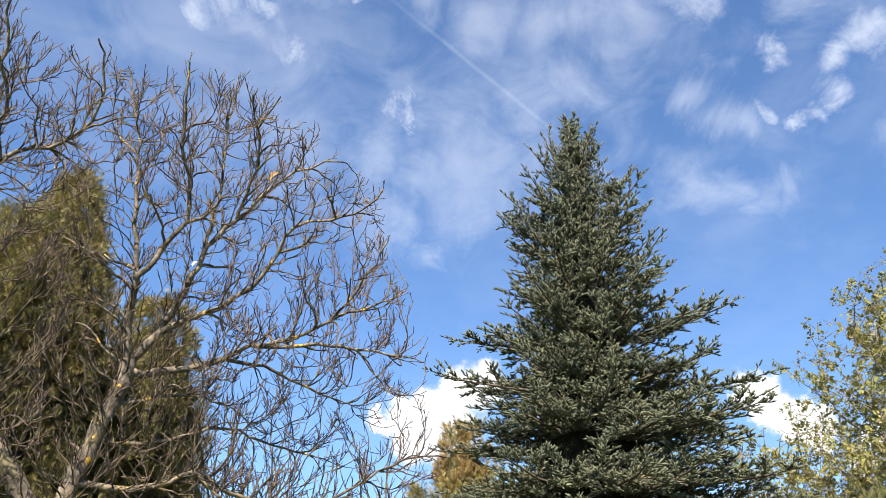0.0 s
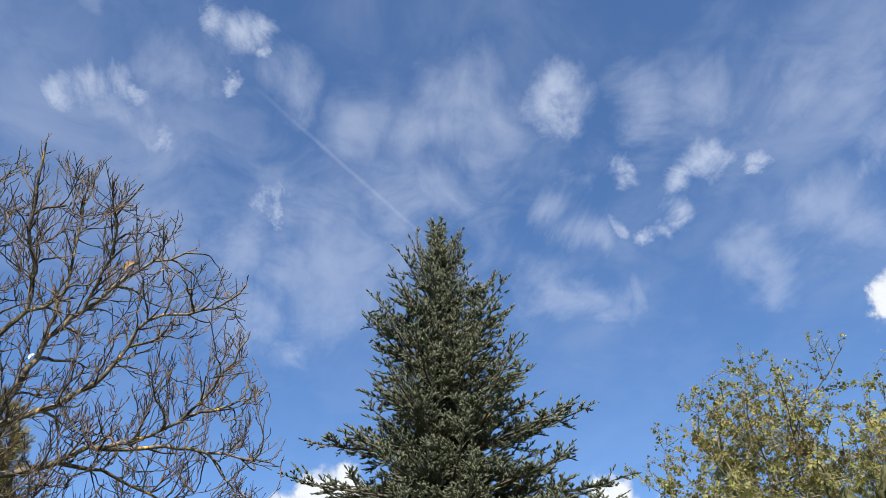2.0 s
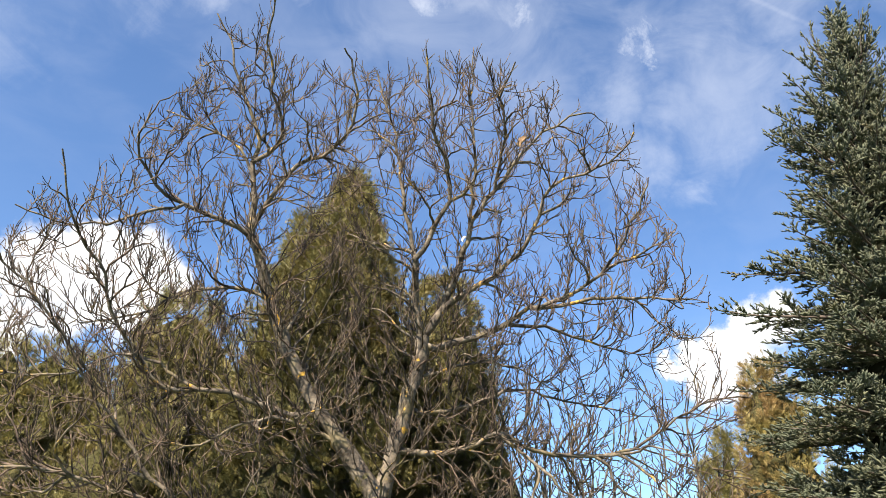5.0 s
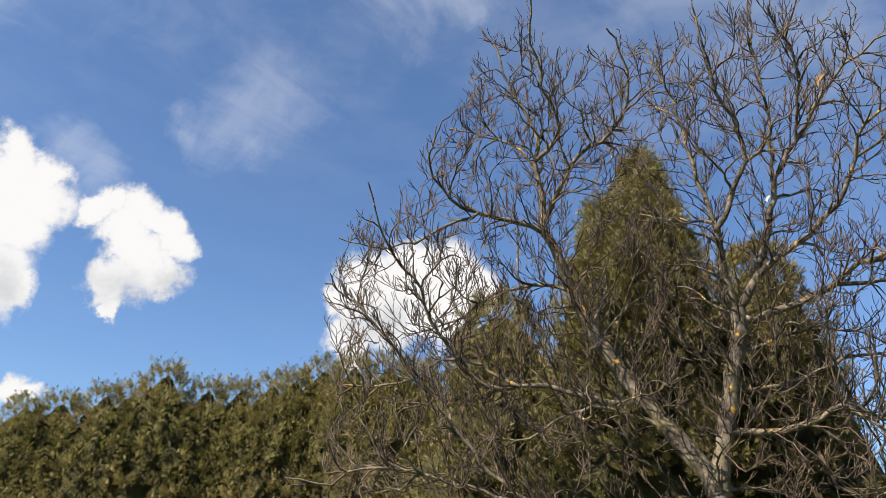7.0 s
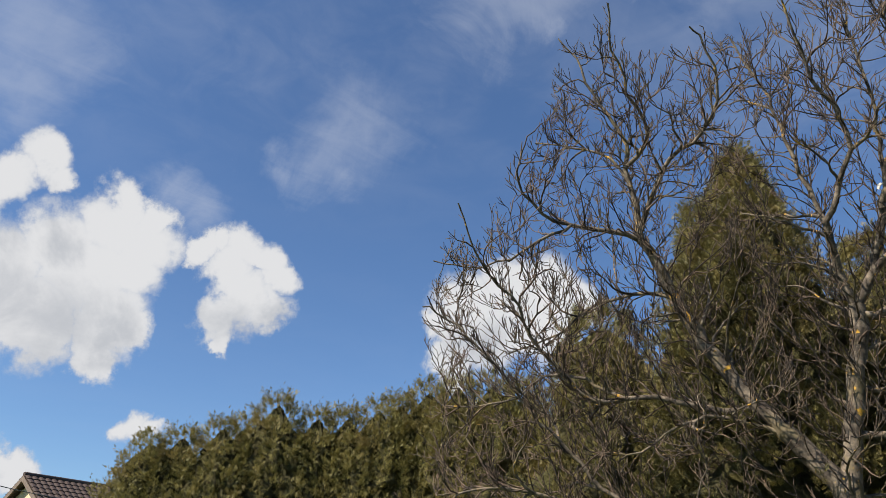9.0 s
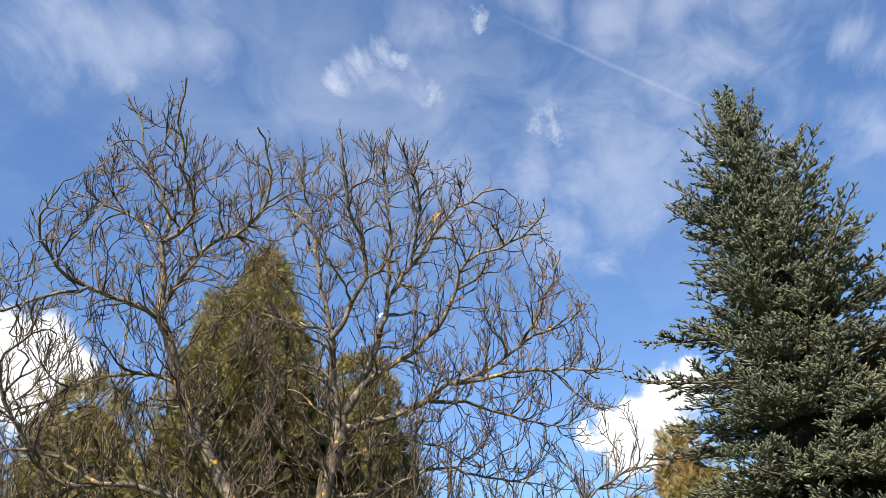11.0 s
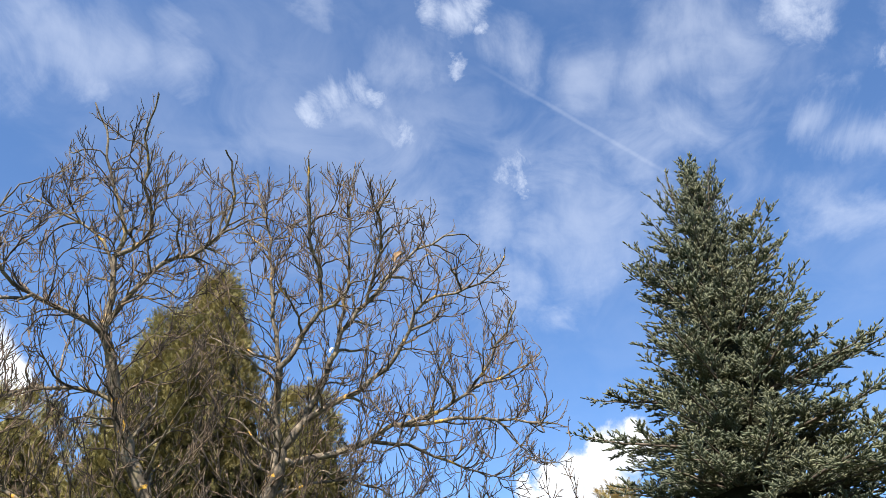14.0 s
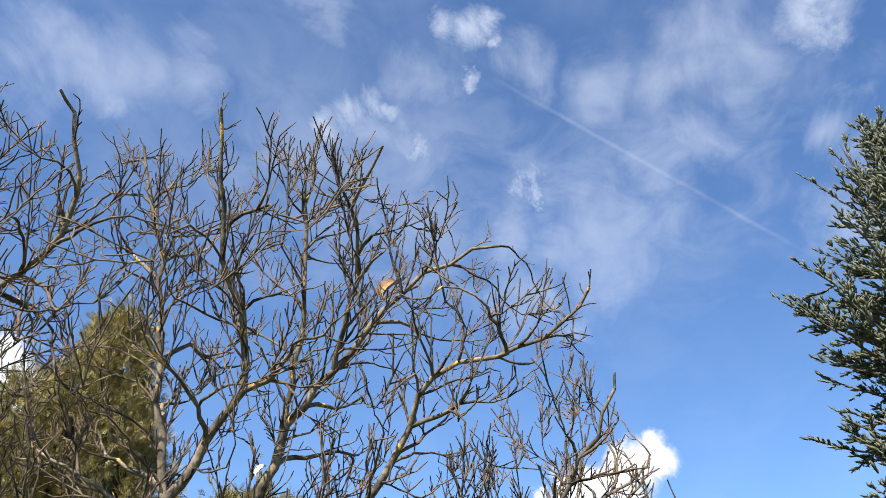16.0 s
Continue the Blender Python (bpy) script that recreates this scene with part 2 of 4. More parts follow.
def foliage(name, colours, patch_scale=1.4, rough=0.55, through_leaf=0.25, old_or_shade=None):
    """Leaves or needles: each one its own tint, drifting over the crown at a larger scale."""
    m, bsdf, kit = material(name, rough)
    node, plug, calc, vec, noisy, step, mix = kit
    at = node("ShaderNodeTexCoord").outputs["Object"]
    island = node("ShaderNodeNewGeometry").outputs["Random Per Island"]
    a, b, c = colours
    tone = mix(island, a, b)
    tone = mix(step(noisy(at, patch_scale, 4.0, 0.6), 0.42, 0.66, 0.0, 0.85), tone, c)
    if old_or_shade:
        tone = mix(step(noisy(at, patch_scale * 1.7, 5.0, 0.65, 0.5), 0.60, 0.70, 0.0, 0.7), tone, old_or_shade)
    plug(bsdf.inputs["Base Color"], tone)
    bsdf.inputs["Specular IOR Level"].default_value = 0.35
    if through_leaf:
        out = m.node_tree.nodes["Material Output"]
        glow = node("ShaderNodeBsdfTranslucent")
        plug(glow.inputs[0], tone)
        blend = node("ShaderNodeMixShader")
        blend.inputs[0].default_value = through_leaf
        plug(blend.inputs[1], bsdf.outputs[0]), plug(blend.inputs[2], glow.outputs[0])
        plug(out.inputs[0], blend.outputs[0])
    return m


def plain(name, low, high, rough=0.8, scale=8.0, metal=0.0, relief=0.3):
    m, bsdf, kit = material(name, rough, metal)
    node, plug, calc, vec, noisy, step, mix = kit
    at = node("ShaderNodeTexCoord").outputs["Object"]
    coarse, fine = noisy(at, scale, 4.0, 0.6), noisy(at, scale * 9, 3.0, 0.6)
    tone = mix(step(coarse, 0.3, 0.7), low, high)
    tone = mix(calc("MULTIPLY", fine, 0.35), tone, tuple(c * 0.6 for c in low))
    plug(bsdf.inputs["Base Color"], tone)
    bump(kit, bsdf, fine, relief, 0.005)
    return m


BARK = bark("grey_bark", (0.050, 0.039, 0.030), (0.255, 0.207, 0.155), (0.55, 0.31, 0.04), 0.60, (0.17, 0.135, 0.07))
TWIG = bark("twig_bark", (0.017, 0.011, 0.008), (0.185, 0.125, 0.086), (0.42, 0.27, 0.05), 0.68, (0.11, 0.09, 0.05))
SHOOT = bark("young_bark", (0.11, 0.085, 0.06), (0.26, 0.22, 0.16))
SPRUCE_BARK = bark("spruce_bark", (0.06, 0.045, 0.035), (0.13, 0.10, 0.08))
NEEDLE = foliage("spruce_needles", ((0.026, 0.033, 0.019), (0.118, 0.122, 0.072), (0.058, 0.073, 0.048)), 1.6, 0.65, 0.0, (0.115, 0.090, 0.046))
CONIFER = foliage("conifer_sprays", ((0.085, 0.080, 0.027), (0.28, 0.245, 0.085), (0.19, 0.150, 0.052)), 2.2, 0.55, 0.25, (0.26, 0.18, 0.068))
HEDGE = foliage("hedge_sprays", ((0.115, 0.110, 0.034), (0.27, 0.235, 0.075), (0.23, 0.18, 0.068)), 1.2, 0.55, 0.3, (0.22, 0.165, 0.055))
DARK_HEDGE = foliage("dense_sprays", ((0.024, 0.030, 0.009), (0.066, 0.070, 0.020), (0.050, 0.046, 0.014)), 2.0, 0.7, 0.12)
GOLD = foliage("golden_sprays", ((0.19, 0.17, 0.05), (0.30, 0.25, 0.09), (0.27, 0.16, 0.075)), 1.1, 0.6, 0.25, (0.24, 0.13, 0.07))
# near-black: shade among the spruce's dead twigs is put into the colour
INNER = plain("twigs_and_shade", (0.008, 0.009, 0.005), (0.015, 0.015, 0.009), 0.95, 12.0)
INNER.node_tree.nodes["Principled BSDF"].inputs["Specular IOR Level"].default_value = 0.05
# spray colours darkened, with near-black patches, to stand in for shade
SHADED = foliage("shade_toned_sprays", ((0.048, 0.047, 0.016), (0.078, 0.072, 0.024), (0.060, 0.050, 0.018)), 7.0, 0.95, 0.0, (0.016, 0.016, 0.006))
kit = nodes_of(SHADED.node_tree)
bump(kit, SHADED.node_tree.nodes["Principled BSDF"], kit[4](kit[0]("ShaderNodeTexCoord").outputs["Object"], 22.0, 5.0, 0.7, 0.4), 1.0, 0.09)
LEAF = foliage("young_leaves", ((0.125, 0.140, 0.034), (0.28, 0.265, 0.075), (0.22, 0.170, 0.055)), 0.9, 0.5, 0.4, (0.30, 0.18, 0.075))
YELLOW_LEAF = foliage("yellow_leaves", ((0.30, 0.31, 0.05), (0.44, 0.42, 0.08), (0.26, 0.30, 0.05)), 1.4, 0.5, 0.4)
RED_LEAF = foliage("bronze_leaves", ((0.16, 0.07, 0.03), (0.26, 0.12, 0.05), (0.15, 0.12, 0.03)), 1.4, 0.5, 0.35)
ROOF = plain("brown_roof_tile", (0.034, 0.020, 0.015), (0.062, 0.038, 0.030), 0.65, 3.0)
FASCIA = plain("weathered_fascia", (0.12, 0.09, 0.07), (0.18, 0.14, 0.11), 0.8, 6.0)
RENDERED = plain("cream_render", (0.55, 0.45, 0.28), (0.66, 0.56, 0.37), 0.9, 2.0)
PALE_BOARD = plain("pale_green_board", (0.40, 0.44, 0.38), (0.52, 0.55, 0.48), 0.8, 5.0)
DARK_TRIM = plain("dark_brown_trim", (0.035, 0.022, 0.016), (0.06, 0.04, 0.03), 0.7, 6.0)
STACK = plain("dark_cladding", (0.035, 0.04, 0.055), (0.06, 0.065, 0.085), 0.6, 4.0)
STEEL = plain("galvanised_steel", (0.45, 0.46, 0.47), (0.62, 0.63, 0.64), 0.35, 6.0, 0.9)
CABLE = plain("black_cable", (0.02, 0.02, 0.022), (0.035, 0.035, 0.035), 0.6, 10.0)
GRASS = plain("lawn", (0.045, 0.07, 0.02), (0.09, 0.11, 0.035), 0.95, 0.8)


# ---- mesh helpers ----
def mesh_of(name, verts, faces, smooth=False):
    """A mesh from arrays: verts (n, 3) and faces, a list of (m, k) arrays of vertex numbers."""
    me = bpy.data.meshes.new(name)
    verts = np.asarray(verts, dtype=np.float32)
    me.vertices.add(len(verts))
    me.vertices.foreach_set("co", verts.ravel())
    loops = np.concatenate([f.ravel() for f in faces]).astype(np.int32)
    sizes = np.concatenate([np.full(len(f), f.shape[1]) for f in faces])
    starts = np.concatenate([[0], np.cumsum(sizes)[:-1]]).astype(np.int32)
    me.loops.add(len(loops))
    me.loops.foreach_set("vertex_index", loops)
    me.polygons.add(len(sizes))
    me.polygons.foreach_set("loop_start", starts)
    me.polygons.foreach_set("use_smooth", np.full(len(sizes), smooth))
    me.update(calc_edges=True)
    return me


def thing(name, place, label, category, group="", kind=""):
    ob = new(name)
    ob.empty_display_size = 0.2
    ob.location = place
    return tagged(ob, label, category, group, kind)


def part(name, data, mat, parent, label=""):
    """One mesh object under a thing or a part, from a bmesh or a mesh."""
    if isinstance(data, bmesh.types.BMesh):
        me = bpy.data.meshes.new(name)
        data.to_mesh(me), data.free()
        data = me
    data.materials.append(mat)
    ob = new(name, data)
    ob.parent = parent
    return tagged(ob, label) if label else ob


class Tubes:
    """Collects tapered round branches into one mesh."""

    def __init__(self):
        self.verts, self.quads, self.count = [], [], 0

    def add(self, points, radii, sides=5):
        p = np.array([tuple(q) for q in points])
        n = len(p)
        tangent = np.gradient(p, axis=0)
        tangent /= np.linalg.norm(tangent, axis=1)[:, None] + 1e-9
        ref = np.array([0.31, 0.52, 0.79]) if abs(tangent[0] @ np.array([0.31, 0.52, 0.79])) < 0.9 else np.array([1.0, 0, 0])
        u = np.cross(tangent, ref)
        u /= np.linalg.norm(u, axis=1)[:, None] + 1e-9
        v = np.cross(tangent, u)
        a = np.arange(sides) * 2 * np.pi / sides
        ring = u[:, None] * np.cos(a)[None, :, None] + v[:, None] * np.sin(a)[None, :, None]
        self.verts.append((p[:, None] + ring * np.asarray(radii)[:, None, None]).reshape(-1, 3))
        i = np.arange(n - 1)[:, None] * sides
        j = np.arange(sides)[None]
        k = (j + 1) % sides
        self.quads.append((np.stack([i + j, i + k, i + sides + k, i + sides + j], -1) + self.count).reshape(-1, 4))
        self.count += n * sides

    def mesh(self, name):
        return mesh_of(name, np.concatenate(self.verts), [np.concatenate(self.quads)], True)


def turned(axes, spins):
    """Rotation matrices that carry z onto each axis and spin about it."""
    z = axes / (np.linalg.norm(axes, axis=1)[:, None] + 1e-9)
    ref = np.where(np.abs(z[:, 2:3]) > 0.95, np.array([[1.0, 0, 0]]), np.array([[0, 0, 1.0]]))
    x = np.cross(ref, z)
    x /= np.linalg.norm(x, axis=1)[:, None] + 1e-9
    y = np.cross(z, x)
    c, s = np.cos(spins)[:, None], np.sin(spins)[:, None]
    return np.stack([x * c + y * s, y * c - x * s, z], -1)


def scatter(name, template, places, axes, spins, scales, smooth=False):
    """Many small pieces in one mesh: template is (verts, list of face arrays)."""
    tv, tf = template
    rot = turned(np.asarray(axes, float), np.asarray(spins, float))
    verts = np.einsum("nij,mj->nmi", rot, tv) * np.asarray(scales, float)[:, None, None] + np.asarray(places, float)[:, None]
    shift = np.arange(len(verts))[:, None, None] * len(tv)
    return mesh_of(name, verts.reshape(-1, 3), [(f[None] + shift).reshape(-1, f.shape[1]) for f in tf], smooth)


def smooth_line(points, gap, rng, wobble=0.0):
    """A curve through the points, with small kinks."""
    pts = [Vector(p) for p in points]
    pts = [pts[0] * 2 - pts[1]] + pts + [pts[-1] * 2 - pts[-2]]
    out = []
    for i in range(1, len(pts) - 2):
        a, b, c, d = pts[i - 1:i + 3]
        n = max(2, int((c - b).length / gap))
        for k in range(n):
            t = k / n
            q = 0.5 * (2 * b + (c - a) * t + (2 * a - 5 * b + 4 * c - d) * t * t + (3 * b - a - 3 * c + d) * t ** 3)
            if wobble and out:
                q += Vector((rng.gauss(0, 1), rng.gauss(0, 1), rng.gauss(0, 1))) * wobble
            out.append(q)
    out.append(pts[-2])
    return out


def sidewise(d, angle, rng, flat=0.0):
    """A direction that leaves d at that angle; flat holds it towards the level."""
    axis = Vector((rng.gauss(0, 1), rng.gauss(0, 1), rng.gauss(0, 1))).cross(d)
    if axis.length < 1e-4:
        axis = Vector((1, 0, 0))
    axis.normalize()
    out = d * math.cos(angle) + axis * math.sin(angle)
    out.z *= 1 - flat
    return out.normalized()


# ---- ground ----
bm = bmesh.new()
bmesh.ops.create_grid(bm, x_segments=60, y_segments=60, size=2400)
ground = part("ground", bm, GRASS, None)
tagged(ground, "mown green lawn that runs on to the horizon", "ground", kind="structure")


# ---- bare tree ----
class Grower:
    """Branches that split again and again, finer each time, inside a crown's outline."""

    def __init__(self, rng, inside, lift, kink, levels, tip, flow=None):
        self.flow = flow
        self.rng, self.inside, self.lift, self.kink, self.levels, self.tip = rng, inside, lift, kink, levels, tip
        self.wood, self.twigs, self.ends = Tubes(), Tubes(), []

    def grow(self, start, way, length, radius, level, every, ratio):
        rng = self.rng
        gap = (0.10, 0.085, 0.07, 0.06)[min(level, 3)]
        n = max(3, int(length / gap))
        p, d = start.copy(), way.copy()
        line, kids = [p.copy()], []
        since = rng.uniform(0, every)
        for i in range(n):
            d = d + Vector((rng.gauss(0, 1), rng.gauss(0, 1), rng.gauss(0, 0.8))) * self.kink + Vector((0, 0, self.lift * (0.6 + i / n)))
            if self.flow:
                d = d.normalized() + self.flow(p) * 0.05
            d.normalize()
            q = p + d * gap
            if not self.inside(q):
                break
            p = q
            line.append(p.copy())
            since += gap
            if since > every and level < self.levels and i > 0:
                since = rng.uniform(-0.3, 0.3) * every
                kids.append((p.copy(), d.copy(), i / n))
        if len(line) < 3:
            return
        m = len(line)
        end = max(self.tip, radius * 0.34)
        radii = [radius + (end - radius) * (i / (m - 1)) ** 0.9 for i in range(m)]
        radii[-1] *= 0.38
        radii[-2] *= 0.8
        (self.wood if level < 2 else self.twigs).add(line, radii, 6 if level == 0 else 5 if level == 1 else 4 if level == 2 else 3)
        self.ends.append((line[-1], (line[-1] - line[-2]).normalized(), level, line))
        for q, way, s in kids:
            side = sidewise(way, radians(rng.uniform(32, 62)), rng)
            if self.flow and side.dot(self.flow(q)) < 0.25:
                side = (side + self.flow(q) * 0.9).normalized()
            self.grow(q, side, length * ratio * rng.uniform(0.55, 1.15) * (1 - 0.35 * s),
                      max(self.tip, (radius + (end - radius) * s) * rng.uniform(0.48, 0.66)), level + 1, every * 0.78, ratio)


TREE = ray(-25.9, 0) * 7.45
# the crown's upper outline: heading and height in degrees
OUT_AZ = (-57, -55.6, -54.4, -53.6, -52.2, -50.2, -47.6, -45.8, -43.9, -42.7, -40.5, -38, -35.6, -33.4, -31, -28.4, -23.7, -19.3, -15.4, -12, -9, -5.2, -4.7, -2.9, -1.0, -0.4, 0.4)
OUT_EL = (6, 9, 20, 24.5, 28.8, 26.6, 31, 33, 36.1, 40.5, 40.5, 42.6, 40.4, 39, 39.9, 39.2, 40.7, 40.1, 39.6, 38.7, 35.9, 34.4, 30.2, 27, 24.7, 16, 9)


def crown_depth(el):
    """How far off the middle of the crown stands, on the level: shaped to fit the camera's view."""
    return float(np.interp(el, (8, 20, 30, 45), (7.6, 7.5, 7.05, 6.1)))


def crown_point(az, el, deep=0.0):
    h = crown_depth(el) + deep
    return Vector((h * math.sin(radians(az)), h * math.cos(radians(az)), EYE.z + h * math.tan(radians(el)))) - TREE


def crown_angles(q):
    v = q + TREE - EYE
    return math.degrees(math.atan2(v.x, v.y)), math.degrees(math.atan2(v.z, math.hypot(v.x, v.y)))


def in_bare_crown(q):
    az, el = crown_angles(q)
    ragged_edge = 2.6 * noise.noise((az * 1.3, el * 0.2, q.y * 1.5))
    return 2.0 < el < np.interp(az, OUT_AZ, OUT_EL) + ragged_edge - 0.2


def crown_flow(q):
    """The way the wood strives: outwards from the fork, and up."""
    out = Vector(q) - Vector((0.2, -0.1, 2.6))
    return (out.normalized() + Vector((0, 0, 0.55))).normalized()


def colonise(rng, pts, parent, goals, reach, near, gap, lift, rounds):
    """Lets a skeleton of nodes grow towards goals, and forks it as it goes."""
    pts, parent = [np.array(p) for p in pts], list(parent)
    goals = np.array(goals)
    best, dist = np.zeros(len(goals), int), np.full(len(goals), 1e9)
    fresh = 0
    for _ in range(rounds):
        for i in range(fresh, len(pts)):
            d = np.linalg.norm(goals - pts[i], axis=1)
            closer = d < dist
            dist[closer], best[closer] = d[closer], i
        fresh = len(pts)
        live = dist > near
        goals, best, dist = goals[live], best[live], dist[live]
        if not len(goals):
            break
        pull = {}
        for g in np.where(dist < reach)[0]:
            w = (goals[g] - pts[best[g]]) / dist[g]
            pull[best[g]] = pull.get(best[g], 0) + w
        if not pull:
            break
        for i, w in pull.items():
            length = np.linalg.norm(w)
            if length < 1e-3:
                continue
            back = pts[i] - pts[parent[i]] if parent[i] >= 0 else np.array([0, 0, gap])
            back = back / (np.linalg.norm(back) + 1e-9)
            w = w / length + back * 0.9 + np.array(crown_flow(pts[i])) * lift + np.array([rng.gauss(0, 0.30), rng.gauss(0, 0.30), rng.gauss(0, 0.24)])
            tip = pts[i] + w / np.linalg.norm(w) * gap
            pts.append(tip)
            parent.append(int(i))
    return pts, parent


def bare_tree():
    rng = random.Random(11)
    ob = thing("bare_tree", TREE, "leafless grey-barked tree with yellow lichen and a wide forked crown", "tree")
    pts, parent, girth, owner = [], [], [], []

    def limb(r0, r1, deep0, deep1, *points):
        """A main limb by heading and height, traced in the camera's view at a chosen depth, joined to the skeleton
        where it starts.
        """
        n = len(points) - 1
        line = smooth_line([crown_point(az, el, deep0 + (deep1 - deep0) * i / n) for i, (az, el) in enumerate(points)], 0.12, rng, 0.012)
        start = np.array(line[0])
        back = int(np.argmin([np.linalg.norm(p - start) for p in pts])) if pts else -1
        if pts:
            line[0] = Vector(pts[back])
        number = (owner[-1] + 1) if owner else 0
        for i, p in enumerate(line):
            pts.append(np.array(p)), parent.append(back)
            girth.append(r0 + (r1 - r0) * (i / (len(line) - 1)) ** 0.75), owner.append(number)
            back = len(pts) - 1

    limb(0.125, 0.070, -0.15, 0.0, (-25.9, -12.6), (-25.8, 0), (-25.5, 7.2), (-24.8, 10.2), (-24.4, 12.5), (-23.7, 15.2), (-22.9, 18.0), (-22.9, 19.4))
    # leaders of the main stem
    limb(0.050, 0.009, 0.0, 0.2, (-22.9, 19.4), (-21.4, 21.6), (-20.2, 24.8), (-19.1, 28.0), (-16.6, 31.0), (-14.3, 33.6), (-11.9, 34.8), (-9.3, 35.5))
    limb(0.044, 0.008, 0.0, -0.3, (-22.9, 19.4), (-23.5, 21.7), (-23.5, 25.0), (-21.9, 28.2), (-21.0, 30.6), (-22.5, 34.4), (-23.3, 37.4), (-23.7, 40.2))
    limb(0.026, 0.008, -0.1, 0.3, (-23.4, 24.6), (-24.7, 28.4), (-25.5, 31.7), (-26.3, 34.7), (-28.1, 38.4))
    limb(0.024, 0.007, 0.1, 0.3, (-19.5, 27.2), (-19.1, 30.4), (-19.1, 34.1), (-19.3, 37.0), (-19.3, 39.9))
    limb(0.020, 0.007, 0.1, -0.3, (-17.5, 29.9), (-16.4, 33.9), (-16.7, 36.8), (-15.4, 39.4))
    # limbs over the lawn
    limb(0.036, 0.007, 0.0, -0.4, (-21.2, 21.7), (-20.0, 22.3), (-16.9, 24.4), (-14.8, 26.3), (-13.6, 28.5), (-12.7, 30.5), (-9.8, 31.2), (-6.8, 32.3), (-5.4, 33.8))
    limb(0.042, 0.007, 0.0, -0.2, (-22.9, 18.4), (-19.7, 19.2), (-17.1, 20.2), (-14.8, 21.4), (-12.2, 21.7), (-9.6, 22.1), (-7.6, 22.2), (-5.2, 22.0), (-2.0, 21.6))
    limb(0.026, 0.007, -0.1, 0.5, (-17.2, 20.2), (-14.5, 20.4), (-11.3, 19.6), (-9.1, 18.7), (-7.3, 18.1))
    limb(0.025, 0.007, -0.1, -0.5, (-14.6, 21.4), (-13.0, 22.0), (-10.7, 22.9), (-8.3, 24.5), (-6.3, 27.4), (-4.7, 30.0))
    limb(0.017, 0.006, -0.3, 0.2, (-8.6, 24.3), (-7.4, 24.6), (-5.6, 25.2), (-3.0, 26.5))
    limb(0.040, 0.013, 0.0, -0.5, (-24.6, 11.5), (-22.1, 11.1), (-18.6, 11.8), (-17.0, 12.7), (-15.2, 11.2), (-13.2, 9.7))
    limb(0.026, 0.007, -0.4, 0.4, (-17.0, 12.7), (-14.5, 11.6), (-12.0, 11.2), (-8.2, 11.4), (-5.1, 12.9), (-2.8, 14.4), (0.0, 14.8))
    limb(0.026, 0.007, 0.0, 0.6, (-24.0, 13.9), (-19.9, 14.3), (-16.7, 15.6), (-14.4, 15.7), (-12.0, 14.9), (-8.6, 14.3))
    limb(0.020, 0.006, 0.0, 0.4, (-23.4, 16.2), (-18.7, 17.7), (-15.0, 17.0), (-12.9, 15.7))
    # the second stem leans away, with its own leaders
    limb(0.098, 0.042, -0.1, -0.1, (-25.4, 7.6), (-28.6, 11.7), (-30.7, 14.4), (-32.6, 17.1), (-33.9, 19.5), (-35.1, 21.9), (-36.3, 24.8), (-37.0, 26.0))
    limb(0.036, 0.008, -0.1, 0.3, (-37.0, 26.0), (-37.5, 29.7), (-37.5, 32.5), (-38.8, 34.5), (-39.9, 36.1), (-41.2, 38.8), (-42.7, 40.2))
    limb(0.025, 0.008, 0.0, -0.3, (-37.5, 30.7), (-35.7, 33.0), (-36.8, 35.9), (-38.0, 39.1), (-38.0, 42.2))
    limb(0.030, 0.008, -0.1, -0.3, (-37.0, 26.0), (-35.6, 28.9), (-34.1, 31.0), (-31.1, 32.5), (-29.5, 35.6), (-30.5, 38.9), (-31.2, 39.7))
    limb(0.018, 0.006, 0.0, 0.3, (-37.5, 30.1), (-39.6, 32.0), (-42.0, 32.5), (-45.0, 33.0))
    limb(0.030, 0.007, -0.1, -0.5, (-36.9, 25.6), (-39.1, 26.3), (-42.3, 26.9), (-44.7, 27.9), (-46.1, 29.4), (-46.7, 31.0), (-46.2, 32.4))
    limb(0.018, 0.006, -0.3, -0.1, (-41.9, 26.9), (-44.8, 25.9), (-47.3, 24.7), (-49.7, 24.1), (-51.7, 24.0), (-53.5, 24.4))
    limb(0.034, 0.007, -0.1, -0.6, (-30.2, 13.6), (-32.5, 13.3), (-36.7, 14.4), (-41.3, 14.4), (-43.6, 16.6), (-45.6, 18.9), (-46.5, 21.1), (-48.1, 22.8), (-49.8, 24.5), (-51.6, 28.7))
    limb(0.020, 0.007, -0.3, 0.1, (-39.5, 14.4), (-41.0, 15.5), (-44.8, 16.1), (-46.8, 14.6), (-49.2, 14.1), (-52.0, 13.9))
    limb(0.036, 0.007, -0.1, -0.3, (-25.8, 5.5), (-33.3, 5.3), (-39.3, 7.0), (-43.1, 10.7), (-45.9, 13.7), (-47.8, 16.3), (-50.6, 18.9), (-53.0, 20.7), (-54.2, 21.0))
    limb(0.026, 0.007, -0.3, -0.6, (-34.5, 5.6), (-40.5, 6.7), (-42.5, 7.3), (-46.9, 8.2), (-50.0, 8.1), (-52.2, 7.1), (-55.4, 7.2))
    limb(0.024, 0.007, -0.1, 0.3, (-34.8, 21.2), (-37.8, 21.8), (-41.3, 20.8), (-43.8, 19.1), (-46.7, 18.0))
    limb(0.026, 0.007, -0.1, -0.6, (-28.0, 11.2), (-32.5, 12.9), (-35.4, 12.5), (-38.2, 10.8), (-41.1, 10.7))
    own, mains = len(pts), owner[-1] + 1

    goals = []
